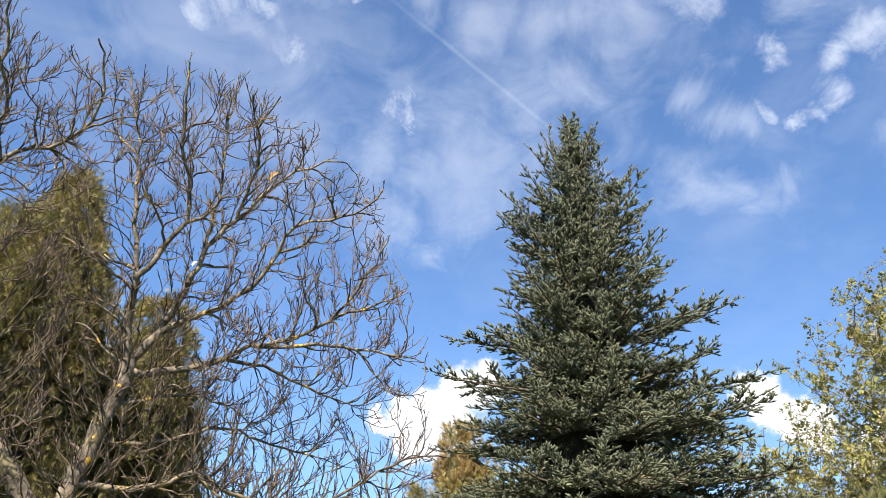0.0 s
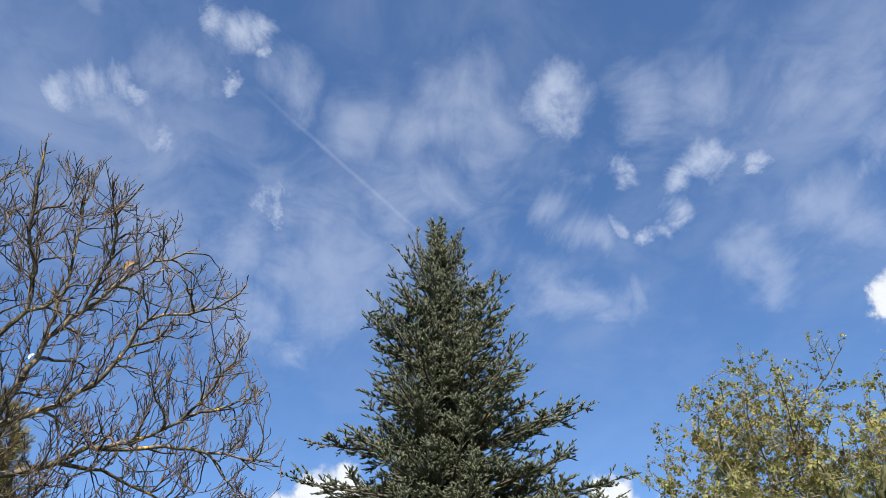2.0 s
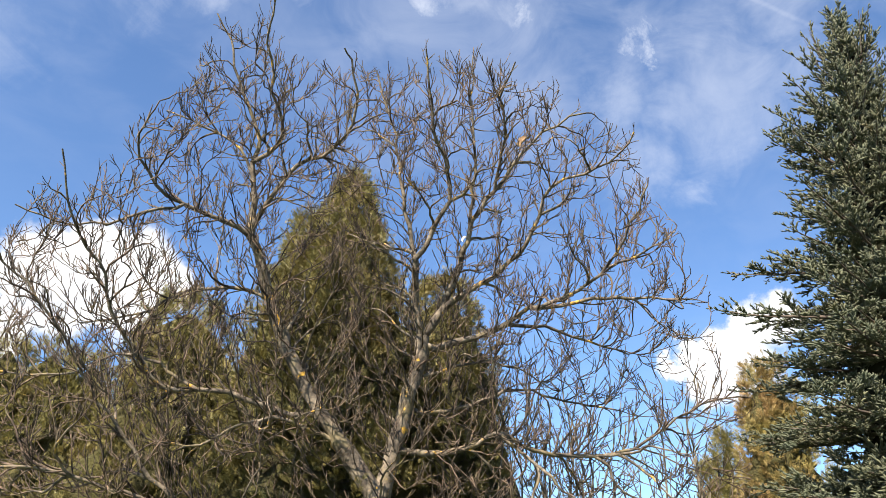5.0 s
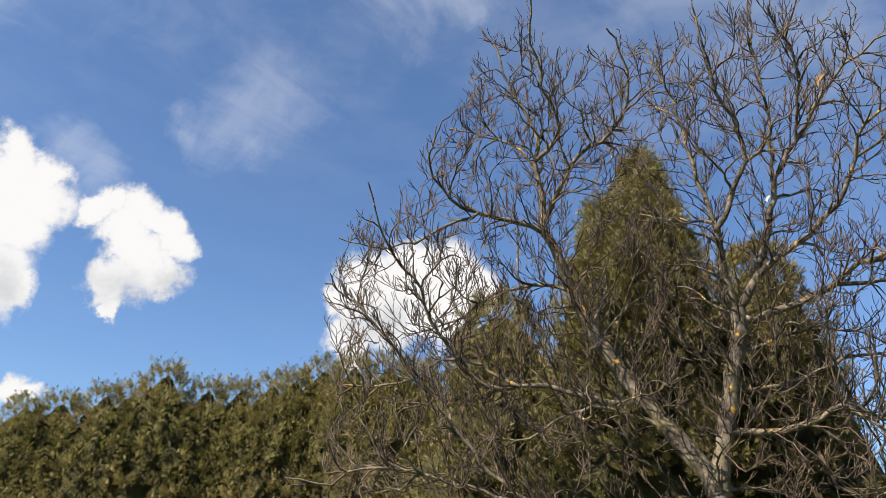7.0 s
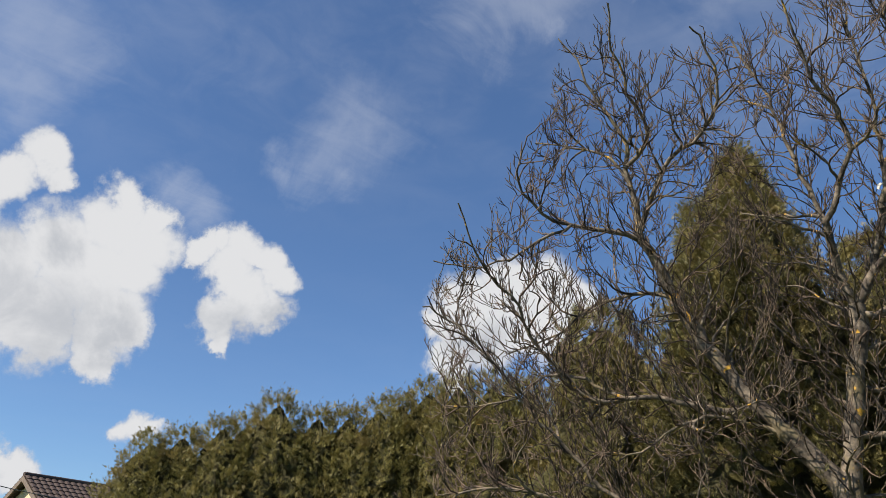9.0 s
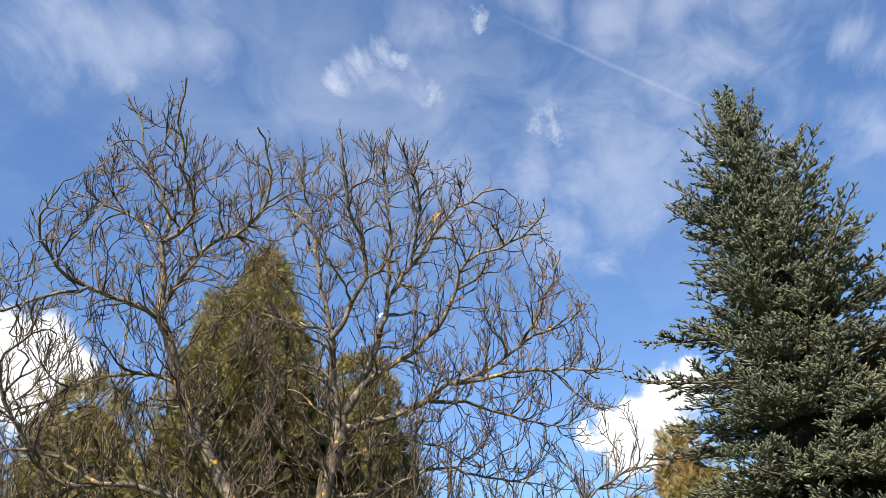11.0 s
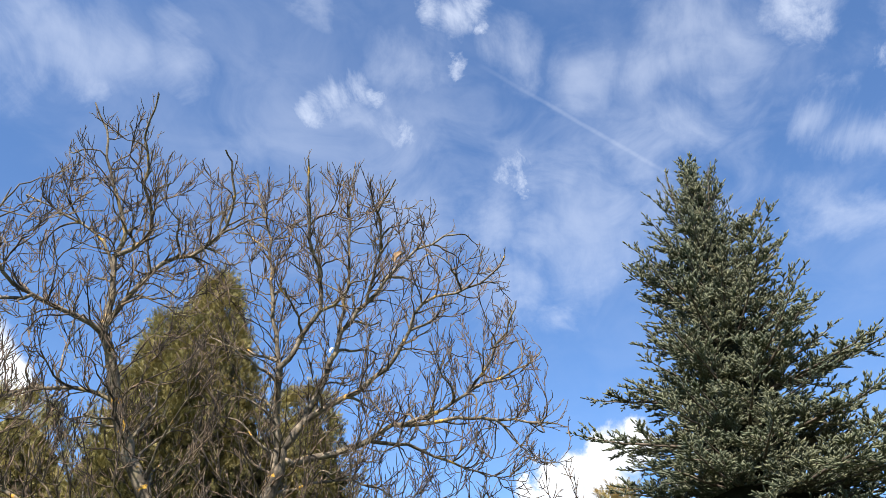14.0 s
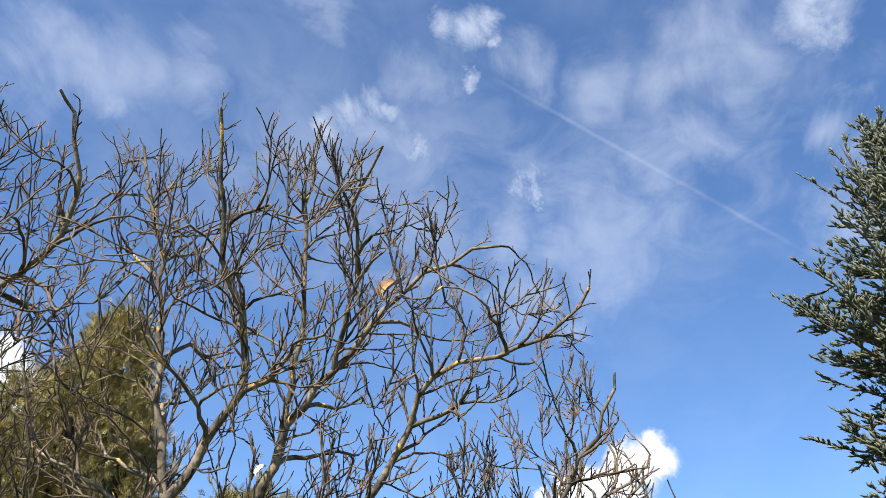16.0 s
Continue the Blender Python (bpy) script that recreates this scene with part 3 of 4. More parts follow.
    while len(goals) < 2300:
        az, el, deep = rng.uniform(-56, 1), rng.uniform(5, 43), rng.gauss(0.05, 0.6)
        if el > np.interp(az, OUT_AZ, OUT_EL) - 3.6 + 2.6 * noise.noise((az * 0.5, 3.0, deep)) or not -0.95 < deep < 1.5:
            continue
        if az > -3.0 and el > 18 or az < -52 or el < 10 and rng.random() < 0.35 or az > -16 and el < 19 and rng.random() < 0.55:
            continue
        goals.append(crown_point(az, el, deep))
    # the crowded shady middle of the crown
    while len(goals) < 3150:
        goals.append(crown_point(rng.uniform(-46, -15), rng.triangular(6, 27, 13), rng.gauss(-0.2, 0.45)))
    pts, parent = colonise(rng, pts, parent, goals, 1.2, 0.20, 0.085, 0.50, 120)
    n = len(pts)
    # girths add up from the twigs to the limbs
    load, kids = np.zeros(n), [[] for _ in range(n)]
    for i in range(n):
        if parent[i] >= 0:
            kids[parent[i]].append(i)
    tip = 0.0080
    for i in range(n - 1, -1, -1):
        if not kids[i] and i >= own:
            load[i] += tip ** 2.3
        if parent[i] >= 0 and i >= own:
            load[parent[i]] += load[i]
    radius = np.maximum(tip, 1.1 * load ** (1 / 2.3))
    owner += [0] * (n - own)
    for i in range(n):
        if i < own:
            radius[i] = max(girth[i], min(radius[i], girth[i] * 1.1))
        else:
            owner[i] = owner[parent[i]]
            radius[i] = min(radius[i], radius[parent[i]] * 0.90)
    wood, twigs = [Tubes() for _ in range(mains)], Tubes()
    # the limbs themselves, then every side branch as one tapering line
    for number in range(mains):
        run = [i for i in range(own) if owner[i] == number]
        knots = [1 + 0.10 * noise.noise((pts[i][0] * 5, pts[i][1] * 5, pts[i][2] * 5)) for i in run]
        wood[number].add([pts[i] for i in run], [radius[i] * k for i, k in zip(run, knots)], 12 if girth[run[0]] > 0.08 else 8)

    def shoot(start, way, long, r, deep=0):
        """A twig of short straight lengths that turns upwards, with stubby bud spurs by turns and a blunt end."""
        joint = rng.uniform(0.035, 0.062)
        m = max(2, int(long / joint))
        p, d, line = start.copy(), way.normalized(), [start.copy()]
        side = sidewise(d, radians(90), rng)
        for j in range(m):
            side = -side
            d = (d + side * rng.uniform(0.06, 0.34) + Vector((0, 0, rng.uniform(0.0, 0.12)))).normalized()
            q = p + d * joint * rng.uniform(0.8, 1.2)
            if not in_bare_crown(q):
                break
            p = q
            line.append(p.copy())
        m = len(line)
        if m < 2:
            return
        ends = [max(0.0046, r * (1 - 0.40 * j / m)) for j in range(m)]
        ends[-1] *= 0.85 if rng.random() < 0.6 else 0.5
        if m > 2:
            ends[-2] *= 0.85
        twigs.add(line, ends, 4 if r > 0.008 else 3)
        if deep > 1:
            return
        for j in range(1, m):
            if rng.random() < (0.72 if deep == 0 else 0.42):
                w = (line[j] - line[j - 1]).normalized()
                off = sidewise(w, radians(rng.uniform(28, 58)), rng) + Vector((0, 0, 0.42))
                size = rng.choice((0.03, 0.04, 0.05, 0.07, 0.10, 0.16, 0.22)) if deep == 0 else rng.uniform(0.025, 0.07)
                shoot(line[j], off, size, max(0.0046, ends[j] * 0.75), deep + 1 if size > 0.08 else 2)

    for i in range(own, n):
        up = parent[i]
        if up >= own and max(kids[up], key=lambda k: radius[k]) == i:
            continue
        run = [up, i]
        while kids[run[-1]]:
            run.append(max(kids[run[-1]], key=lambda k: radius[k]))
        line, rad = [pts[k] for k in run], [min(radius[k], radius[i]) for k in run]
        if len(run) == 2:
            line.append(line[-1] * 2 - line[-2] + np.array([0, 0, 0.02]))
            rad.append(rad[-1] * 0.8)
        rad[-1] *= 0.7
        thick = rad[0] > 0.0125
        (wood[owner[i]] if thick else twigs).add(line, rad, 6 if thick else 4)
        since = 0.0
        for k in range(1, len(line)):
            since += 0.085
            last = k == len(line) - 1
            if last or since > rng.uniform(0.12, 0.34):
                since = 0.0
                d = Vector(line[k] - line[k - 1]).normalized()
                for _ in range(2 if last else 1):
                    way = sidewise(d, radians(rng.uniform(6, 26) if last else rng.uniform(30, 62)), rng) + Vector((0, 0, rng.uniform(0.1, 0.6))) + crown_flow(line[k]) * 0.25
                    long = rng.choice((0.04, 0.06, 0.09, 0.14, 0.22, 0.34)) if not last else rng.uniform(0.14, 0.46)
                    shoot(Vector(line[k]), way, long, min(rad[k] * 0.8, 0.0056 + 0.0058 * long), 0 if long > 0.12 else 1)
    # twigs straight off the limbs
    for i in range(1, own):
        if owner[i] > 0 and girth[i] < 0.06 and owner[i] == owner[i - 1] and rng.random() < 0.75:
            d = Vector(pts[i] - pts[i - 1]).normalized()
            shoot(Vector(pts[i]), sidewise(d, radians(rng.uniform(35, 75)), rng) + Vector((0, 0, rng.uniform(0.0, 0.8))) + crown_flow(pts[i]) * 0.3, rng.uniform(0.06, 0.50), min(0.010, girth[i] * 0.55))
    for number in range(mains):
        part("trunk" if number == 0 else "limb", wood[number].mesh("limb"), BARK, ob)
    tagged(part("brushwood", twigs.mesh("brushwood"), TWIG, ob), kind="stuff")
    return ob


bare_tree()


def bare_sapling(place, height, seed, reach, label):
    rng = random.Random(seed)
    ob = thing("bare_sapling", place, label, "tree", "bare saplings")
    g = Grower(rng, lambda q: q.z < height and math.hypot(q.x, q.y) < reach, 0.09, 0.10, 2, 0.005)
    for k in range(11):
        a = rng.uniform(0, 6.28)
        g.grow(Vector((0.1 * math.cos(a), 0.1 * math.sin(a), -0.05)), Vector((0.30 * math.cos(a), 0.30 * math.sin(a), 1)).normalized(), height * rng.uniform(0.75, 1.05), 0.022, 0, 0.20, 0.30)
    tagged(part("stem_clump", g.wood.mesh("stem_clump"), SHOOT, ob), kind="stuff")
    tagged(part("brushwood", g.twigs.mesh("brushwood"), TWIG, ob), kind="stuff")
    return ob


bare_sapling(ray(-5.0, 0) * 8.6, 4.3, 4, 0.9, "young leafless shrub with many upright grey stems")
bare_sapling(ray(-11.0, 0) * 8.8, 4.4, 6, 0.8, "young leafless shrub with crowded upright stems")
bare_sapling(ray(-14.8, 0) * 9.0, 4.7, 5, 0.7, "slender leafless sapling behind the bare tree")


# ---- spruce ----
def needle_shoot():
    """A blunt finger of packed needles, 10 cm long: a soft spindle with fine needles standing off it."""
    rng = np.random.RandomState(3)
    verts, faces, quads = [], [], []
    rings = ((0.0, 0.007), (0.060, 0.0135))
    for z, r in rings:
        for i in range(3):
            a = i * math.pi / 1.5 + z * 11
            verts.append((r * math.cos(a), r * math.sin(a), z))
    verts.append((0, 0, 0.098))
    for i in range(3):
        j = (i + 1) % 3
        quads.append((i, j, 3 + j, 3 + i))
    for i in range(3):
        faces.append((3 + i, 3 + (i + 1) % 3, 6))
    for i in range(4):
        z = 0.088 * (i + 0.4) / 4
        a = i * 2.399
        out = np.array([math.cos(a), math.sin(a), 0.0])
        side = np.array([-math.sin(a), math.cos(a), 0.0]) * 0.0045
        base = np.array([0, 0, z]) + out * 0.010
        lean = rng.uniform(0.7, 1.3)
        tip = base + (out + np.array([0, 0, lean])) / math.hypot(1, lean) * 0.021 * rng.uniform(0.8, 1.2)
        k = len(verts)
        verts += [tuple(base - side), tuple(base + side), tuple(tip)]
        faces.append((k, k + 1, k + 2))
    return np.array(verts), [np.array(quads), np.array(faces)]


def spruce():
    rng = random.Random(5)
    base = ray(11.4, 0) * 7.6
    rightward = Vector((math.cos(radians(11.4)), -math.sin(radians(11.4)), 0))
    ob = thing("blue_spruce", base, "tall blue-green spruce with dense needled branches and a pointed top", "tree")
    top = 7.64
    trunk = Tubes()
    trunk.add([(0, 0, z) for z in np.linspace(-0.1, top - 0.15, 30)], np.linspace(0.15, 0.010, 30), 10)
    part("trunk", trunk.mesh("trunk"), SPRUCE_BARK, ob)
    # how far the boughs reach on either side, by the distance below the top
    drop = (0.0, 0.2, 0.65, 1.0, 1.35, 1.7, 1.95, 2.3, 2.75, 3.1, 3.4, 3.7, 4.1, 4.7, 6.0, 7.8)
    wide_a = (0.05, 0.24, 0.56, 0.66, 0.92, 0.86, 0.95, 1.00, 1.34, 1.45, 1.52, 1.48, 1.54, 1.68, 1.80, 1.80)
    wide_b = (0.08, 0.36, 0.54, 0.72, 0.94, 1.08, 1.24, 1.32, 1.40, 1.34, 1.30, 1.74, 1.98, 2.08, 2.10, 2.10)
    wide = [(p + q) / 2 for p, q in zip(wide_a, wide_b)]
    # added solid core that blocks the sky and darkens gaps between boughs
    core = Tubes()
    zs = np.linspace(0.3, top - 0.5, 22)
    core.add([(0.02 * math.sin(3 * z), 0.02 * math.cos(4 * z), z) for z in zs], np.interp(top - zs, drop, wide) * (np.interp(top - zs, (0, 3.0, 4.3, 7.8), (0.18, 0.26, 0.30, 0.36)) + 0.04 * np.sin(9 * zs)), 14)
    part("inner_mass", core.mesh("inner_mass"), INNER, ob, "near-black core for dead inner twigs and the shade among them")
    shoot = needle_shoot()
    places, axes, sizes = [], [], []

    def finger(p, d, size):
        places.append(tuple(p))
        axes.append(tuple(d + Vector((rng.gauss(0, 0.13), rng.gauss(0, 0.13), rng.gauss(0, 0.13)))))
        sizes.append(size * rng.uniform(0.50, 0.80))

    def feather(stems, start, way, l, full, deep=0):
        """A side twig set with needle fingers on both sides and above, and its own side twigs."""
        m = max(2, int(l / 0.050))
        twig = [start.copy()]
        for j in range(m):
            way = (way + Vector((rng.gauss(0, 0.09), rng.gauss(0, 0.09), rng.gauss(0, 0.06) + 0.035))).normalized()
            twig.append(twig[-1] + way * (l / m))
        if l > 0.2:
            stems.add(twig[::2] if m % 2 == 0 else twig, np.linspace(0.006, 0.003, len(twig[::2] if m % 2 == 0 else twig)), 3)
        for j in range(1, m + 1):
            w = (twig[j] - twig[j - 1]).normalized()
            finger(twig[j - 1], w, 0.9)
            side = w.cross(Vector((0, 0, 1)))
            if side.length < 0.05:
                side = Vector((1, 0, 0))
            side.normalize()
            for lr in (1, -1):
                for _ in range(2 if rng.random() < full * 0.55 else 1 if rng.random() < full else 0):
                    finger(twig[j - 1].lerp(twig[j], rng.random()), (w * 0.75 + side * lr * rng.uniform(0.4, 0.75) + Vector((0, 0, rng.uniform(0.05, 0.7)))).normalized(), rng.uniform(0.65, 1.05))
                if not deep and l > 0.20 and 0.15 < j / m < 0.9 and rng.random() < 0.45 * full:
                    feather(stems, twig[j], (w * 0.75 + side * lr * 0.7 + Vector((0, 0, rng.uniform(0.0, 0.5)))).normalized(), l * rng.uniform(0.30, 0.50) * (1.25 - j / m), full, 1)
        finger(twig[-1], way, 1.0)

    def bough_done(stems):
        """The bough as a part, with its needles under it."""
        bough = part("bough", stems.mesh("bough"), SPRUCE_BARK, ob)
        spins = np.random.RandomState(len(places)).uniform(0, 6.28, len(places))
        tagged(part("needles", scatter("needles", shoot, places, axes, spins, np.array(sizes), True), NEEDLE, bough), kind="stuff")
        places.clear(), axes.clear(), sizes.clear()

    z, layer, grown = 0.45, 0, False
    while z < top - 0.1:
        below = top - z
        layer += 1
        main = layer % 2 == 0
        count = (14 if main else 10) if below > 3.0 else (10 if main else 8) if below > 1.6 else (8 if main else 6)
        turn0 = rng.uniform(0, 6.28)
        for k in range(count):
            a = turn0 + k * 6.283 / count + rng.uniform(-0.3, 0.3)
            stems = Tubes()
            z0 = z + rng.uniform(-0.06, 0.06)
            rise = float(np.interp(below, (0.0, 0.6, 1.5, 2.5, 3.5, 5.0, 8.0), (1.7, 1.15, 0.70, 0.42, 0.14, -0.05, -0.12))) + rng.uniform(-0.12, 0.12) * (1.0 if below < 3.6 else 0.6)
            out = Vector((math.cos(a), math.sin(a), 0))
            share = (out.dot(rightward) + 1) / 2
            reach = 0.0
            for _ in range(2):
                level = max(0.04, below - max(0.0, rise) * 0.8 * reach)
                reach = (1 - share) * float(np.interp(level, drop, wide_a)) + share * float(np.interp(level, drop, wide_b))
            length = max(0.06, reach * rng.uniform(0.74, 1.10) * (1.0 if main else 0.84) - 0.06)
            if 3.45 < below < 3.75 and abs(share - 0.97) < 0.04 and not grown:
                length, rise, grown = 1.74, 0.12, True
            n = max(4, int(length / 0.12))
            line, p = [], Vector((0, 0, z0))
            for i in range(n + 1):
                s = i / n
                line.append(p.copy())
                step_way = out + Vector((0, 0, rise - 0.35 * s * (1 - s) * (below > 1.5) + (0.34 if below < 3.0 else 0.17) * s * s)) + Vector((rng.gauss(0, 0.06), rng.gauss(0, 0.06), rng.gauss(0, 0.04)))
                p += step_way.normalized() * (length / n)
            gone = math.hypot(line[-1].x, line[-1].y)
            line = [Vector((0, 0, z0)) + (q - Vector((0, 0, z0))) * (length / gone) for q in line]
            length = sum((q2 - q).length for q, q2 in zip(line, line[1:]))
            stems.add(line, np.linspace(0.008 + 0.012 * length, 0.004, n + 1), 5)
            near_side = out.dot(-base.normalized()) > -0.28
            full = (0.92 if near_side else 0.22) if z > 2.3 else 0.05
            broad = 1.0 if below < 3.6 else 1.18
            # side twigs, shorter towards the tip
            run, side_of = 0.22 * length, 1
            while run < length:
                s = run / length
                i = min(n - 1, int(s * n))
                q = line[i].lerp(line[i + 1], s * n - i)
                d = (line[i + 1] - line[i]).normalized()
                side = d.cross(Vector((0, 0, 1))).normalized() * side_of
                finger(q, d, 1.0)
                l = min(0.50, 0.09 + 0.40 * (1 - s) * min(1.5, length)) * rng.uniform(0.6, 1.2) * broad
                feather(stems, q, (d * rng.uniform(0.55, 0.95) + side * 0.8 + Vector((0, 0, rng.uniform(-0.42, 0.22)))).normalized(), l, full)
                if rng.random() < 0.30 * full:
                    feather(stems, q, (d * 0.7 + side * rng.uniform(-0.3, 0.3) + Vector((0, 0, 0.75))).normalized(), rng.uniform(0.08, 0.20), full, 1)
                run += 0.078
                side_of = -side_of
            feather(stems, line[-1], (line[-1] - line[-2]).normalized(), 0.10, 0.8, 1)
            bough_done(stems)
        z += (0.14 if main else 0.34) if below > 2.4 else 0.20 if below > 1.2 else 0.13
    # the leader and the upright shoots round it
    stems = Tubes()
    for k in range(24):
        a, r = rng.uniform(0, 6.28), rng.uniform(0.0, 0.24)
        foot = Vector((r * math.cos(a), r * math.sin(a), top - 0.55 - r * 0.8))
        tip = foot + Vector((r * 0.5 * math.cos(a), r * 0.5 * math.sin(a), rng.uniform(0.30, 0.55) if k else 0.62))
        stems.add([foot, foot.lerp(tip, 0.5), tip], [0.006, 0.005, 0.002], 4)
        feather(stems, foot, (tip - foot).normalized(), (tip - foot).length, 0.3, 1)
    bough_done(stems)
    return ob


spruce()


# ---- scale-leaved conifers ----
def spray():
    """A flat lacy fan of scaly foliage, 14 cm long."""
    verts, faces = [], []

    def blade(p, d, length, width, lift=0.0):
        p, d = np.array(p), np.array(d) / np.linalg.norm(d)
        side = np.array([d[2], 0, -d[0]])
        k = len(verts)
        verts.extend([p - side * width, p + side * width, p + d * length + np.array([0, lift, 0])])
        faces.append((k, k + 1, k + 2))
    blade((0, 0, 0), (0, 0, 1), 0.17, 0.006)
    for i in range(3):
        z = 0.015 + 0.042 * i
        for sgn in (1, -1):
            l = 0.088 - 0.014 * i
            d = np.array([sgn * 0.72, 0.0, 0.70])
            blade((0, 0, z + 0.010 * sgn), d, l, 0.0060, 0.020 * sgn)
            blade(np.array([0, 0, z]) + d * l * 0.40, (sgn * 0.10, 0.0, 1.0), l * 0.80, 0.0055, -0.020)
    return np.array(verts), [np.array(faces)]


def thuja(name, place, label, tall, wide, seed, mat, plumes, fan=1.0, group="", tips=3, shape=0.6, per=15):
    """A scale-leaved conifer: dark inner cone, and plumes of sprays that stand out from it."""
    rng = np.random.RandomState(seed)
    ob = thing(name, place, label, "tree", group)

    def girth(u):
        return wide * (np.clip(1 - u, 0, 1) ** shape) * (0.72 + 0.28 * np.clip(u * 5, 0, 1))
    def lumps(a, u):
        return 1 + 0.16 * np.sin(3 * a + 9 * u + seed) + 0.13 * np.sin(7 * a - 17 * u) + 0.10 * np.sin(11 * a + 37 * u + 2 * seed)
    # the inner body of foliage, lumpy and closed at the top; SHADED puts shade into its colour
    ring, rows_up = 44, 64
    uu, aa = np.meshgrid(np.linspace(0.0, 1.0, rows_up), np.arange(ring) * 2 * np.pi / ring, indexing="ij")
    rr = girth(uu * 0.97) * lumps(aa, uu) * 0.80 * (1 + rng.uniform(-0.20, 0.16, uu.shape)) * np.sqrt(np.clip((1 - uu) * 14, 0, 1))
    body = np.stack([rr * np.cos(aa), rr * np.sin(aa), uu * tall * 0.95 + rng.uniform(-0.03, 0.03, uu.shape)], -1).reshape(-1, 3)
    i, j = np.meshgrid(np.arange(rows_up - 1), np.arange(ring), indexing="ij")
    k = (j + 1) % ring
    quads = np.stack([i * ring + j, i * ring + k, (i + 1) * ring + k, (i + 1) * ring + j], -1).reshape(-1, 4)
    stem = Tubes()
    stem.add([(0, 0, z) for z in np.linspace(-0.1, tall * 0.92, 14)], np.linspace(0.10, 0.012, 14), 8)
    part("trunk", stem.mesh("trunk"), SPRUCE_BARK, ob)
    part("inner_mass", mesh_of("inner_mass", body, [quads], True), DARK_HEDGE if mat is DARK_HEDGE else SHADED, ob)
    u = np.where(rng.uniform(0, 1, plumes) < 0.88, rng.uniform(0.40, 0.98, plumes), rng.uniform(0.04, 0.40, plumes))
    # most of the sprays are placed on the side that faces the camera
    lawn = math.atan2(-place.y, -place.x)
    a = np.where(rng.uniform(0, 1, plumes) < 0.86, lawn + rng.uniform(-1.8, 1.8, plumes), rng.uniform(0, 2 * np.pi, plumes))
    r = girth(u) * lumps(a, u) * rng.uniform(0.74, 1.06, plumes)
    foot = np.stack([r * np.cos(a), r * np.sin(a), u * tall], -1)
    out = np.stack([np.cos(a), np.sin(a), np.zeros(plumes)], -1)
    way = out * rng.uniform(0.15, 0.95, plumes)[:, None] + np.array([0, 0, 1.0]) + rng.normal(0, 0.18, (plumes, 3))
    size = rng.uniform(0.16, 0.46, plumes) * fan
    # spires at the top
    for k in range(tips):
        off = rng.normal(0, wide * 0.05 * (k + 1), 2) if k else np.zeros(2)
        lower = tall * (0.90 - 0.035 * k)
        foot = np.vstack([foot, [off[0], off[1], lower]])
        way = np.vstack([way, [off[0] * 0.3, off[1] * 0.3, 1.0]])
        size = np.append(size, tall * 0.12 * rng.uniform(0.7, 1.3) + 0.05)
        out = np.vstack([out, [1.0, 0, 0]])
    way /= np.linalg.norm(way, axis=1)[:, None]
    n = len(foot)
    s = (np.arange(per) + 0.5) / per
    pos = foot[:, None] + way[:, None] * (size[:, None] * s[None])[..., None]
    spin = rng.uniform(0, 2 * np.pi, (n, per))
    x = np.cross(way, out + 0.01)
    x /= np.linalg.norm(x, axis=1)[:, None] + 1e-6
    y = np.cross(way, x)
    fly = x[:, None] * np.cos(spin)[..., None] + y[:, None] * np.sin(spin)[..., None]
    spread = (0.95 - 0.6 * s)[None, :, None]
    axis = way[:, None] * 0.75 + fly * spread + rng.normal(0, 0.12, (n, per, 3))
    pos = pos + fly * (0.03 * fan)
    scale = rng.uniform(0.7, 1.25, (n, per)) * (1.15 - 0.4 * s)[None] * fan
    part("crown", scatter("crown", spray(), pos.reshape(-1, 3), axis.reshape(-1, 3), rng.uniform(0, 6.28, n * per), scale.ravel()), mat, ob)
    return ob


# the tall conifer behind the bare tree
thuja("tall_conifer", ray(-29.2, 0) * 9.0, "tall olive-green conifer with drooping sprays behind the bare tree", 7.0, 2.15, 21, CONIFER, 1700, 0.50, "", 12, 0.85, 13)
thuja("conifer", ray(-21.4, 0) * 9.4, "dark olive conifer standing behind the bare tree", 5.75, 1.45, 24, CONIFER, 850, 0.50, "", 6, 0.60, 12)
thuja("conifer", ray(-32.6, 0) * 9.2, "olive-green conifer grown into the taller one", 6.45, 1.3, 22, CONIFER, 760, 0.50, "", 7, 0.7, 12)
thuja("conifer", ray(-40.6, 0) * 10.2, "broad olive-green conifer at the end of the hedge", 5.45, 1.6, 23, CONIFER, 950, 0.50, "", 8, 0.5, 12)

# the hedge: a row of thujas
first = thuja("hedge_thuja", ray(-64.3, 0) * 11.0, "olive-brown thuja grown into a tall garden hedge", 4.40, 1.05, 31, HEDGE, 560, 0.44, "hedge", 7, 0.60, 9)
second = thuja("hedge_thuja", ray(-53.4, 0) * 11.0, "olive-brown thuja grown into a tall garden hedge", 4.72, 1.20, 32, HEDGE, 600, 0.44, "hedge", 8, 0.60, 9)
for i, (az, far, tall) in enumerate(((-72.6, 11.3, 0.80), (-70.5, 11.2, 0.83), (-67.9, 11.0, 0.86), (-66.2, 11.3, 0.88), (-61.4, 11.0, 0.91), (-59.2, 11.0, 0.92),
                                     (-57.0, 10.9, 0.93), (-55.4, 11.0, 0.97), (-51.2, 10.8, 1.02), (-48.6, 10.8, 1.02), (-46.0, 11.0, 1.03))):
    spot = ray(az, 0) * far
    copy_thing(first if i % 3 else second, pose(*spot, 0, 0, (-64.3 if i % 3 else -53.4) - az + 31 * i % 50 - 25) @ Matrix.Diagonal((0.95, 0.95, tall * (1.06 if i % 3 else 1.0), 1.0)))

# dense dark thujas at the other end of the garden
dark = thuja("columnar_thuja", ray(31.8, 0) * 9.4, "dense dark green columnar thuja", 4.15, 0.66, 41, DARK_HEDGE, 270, 0.33, "columnar thujas", 2, 0.45, 7)
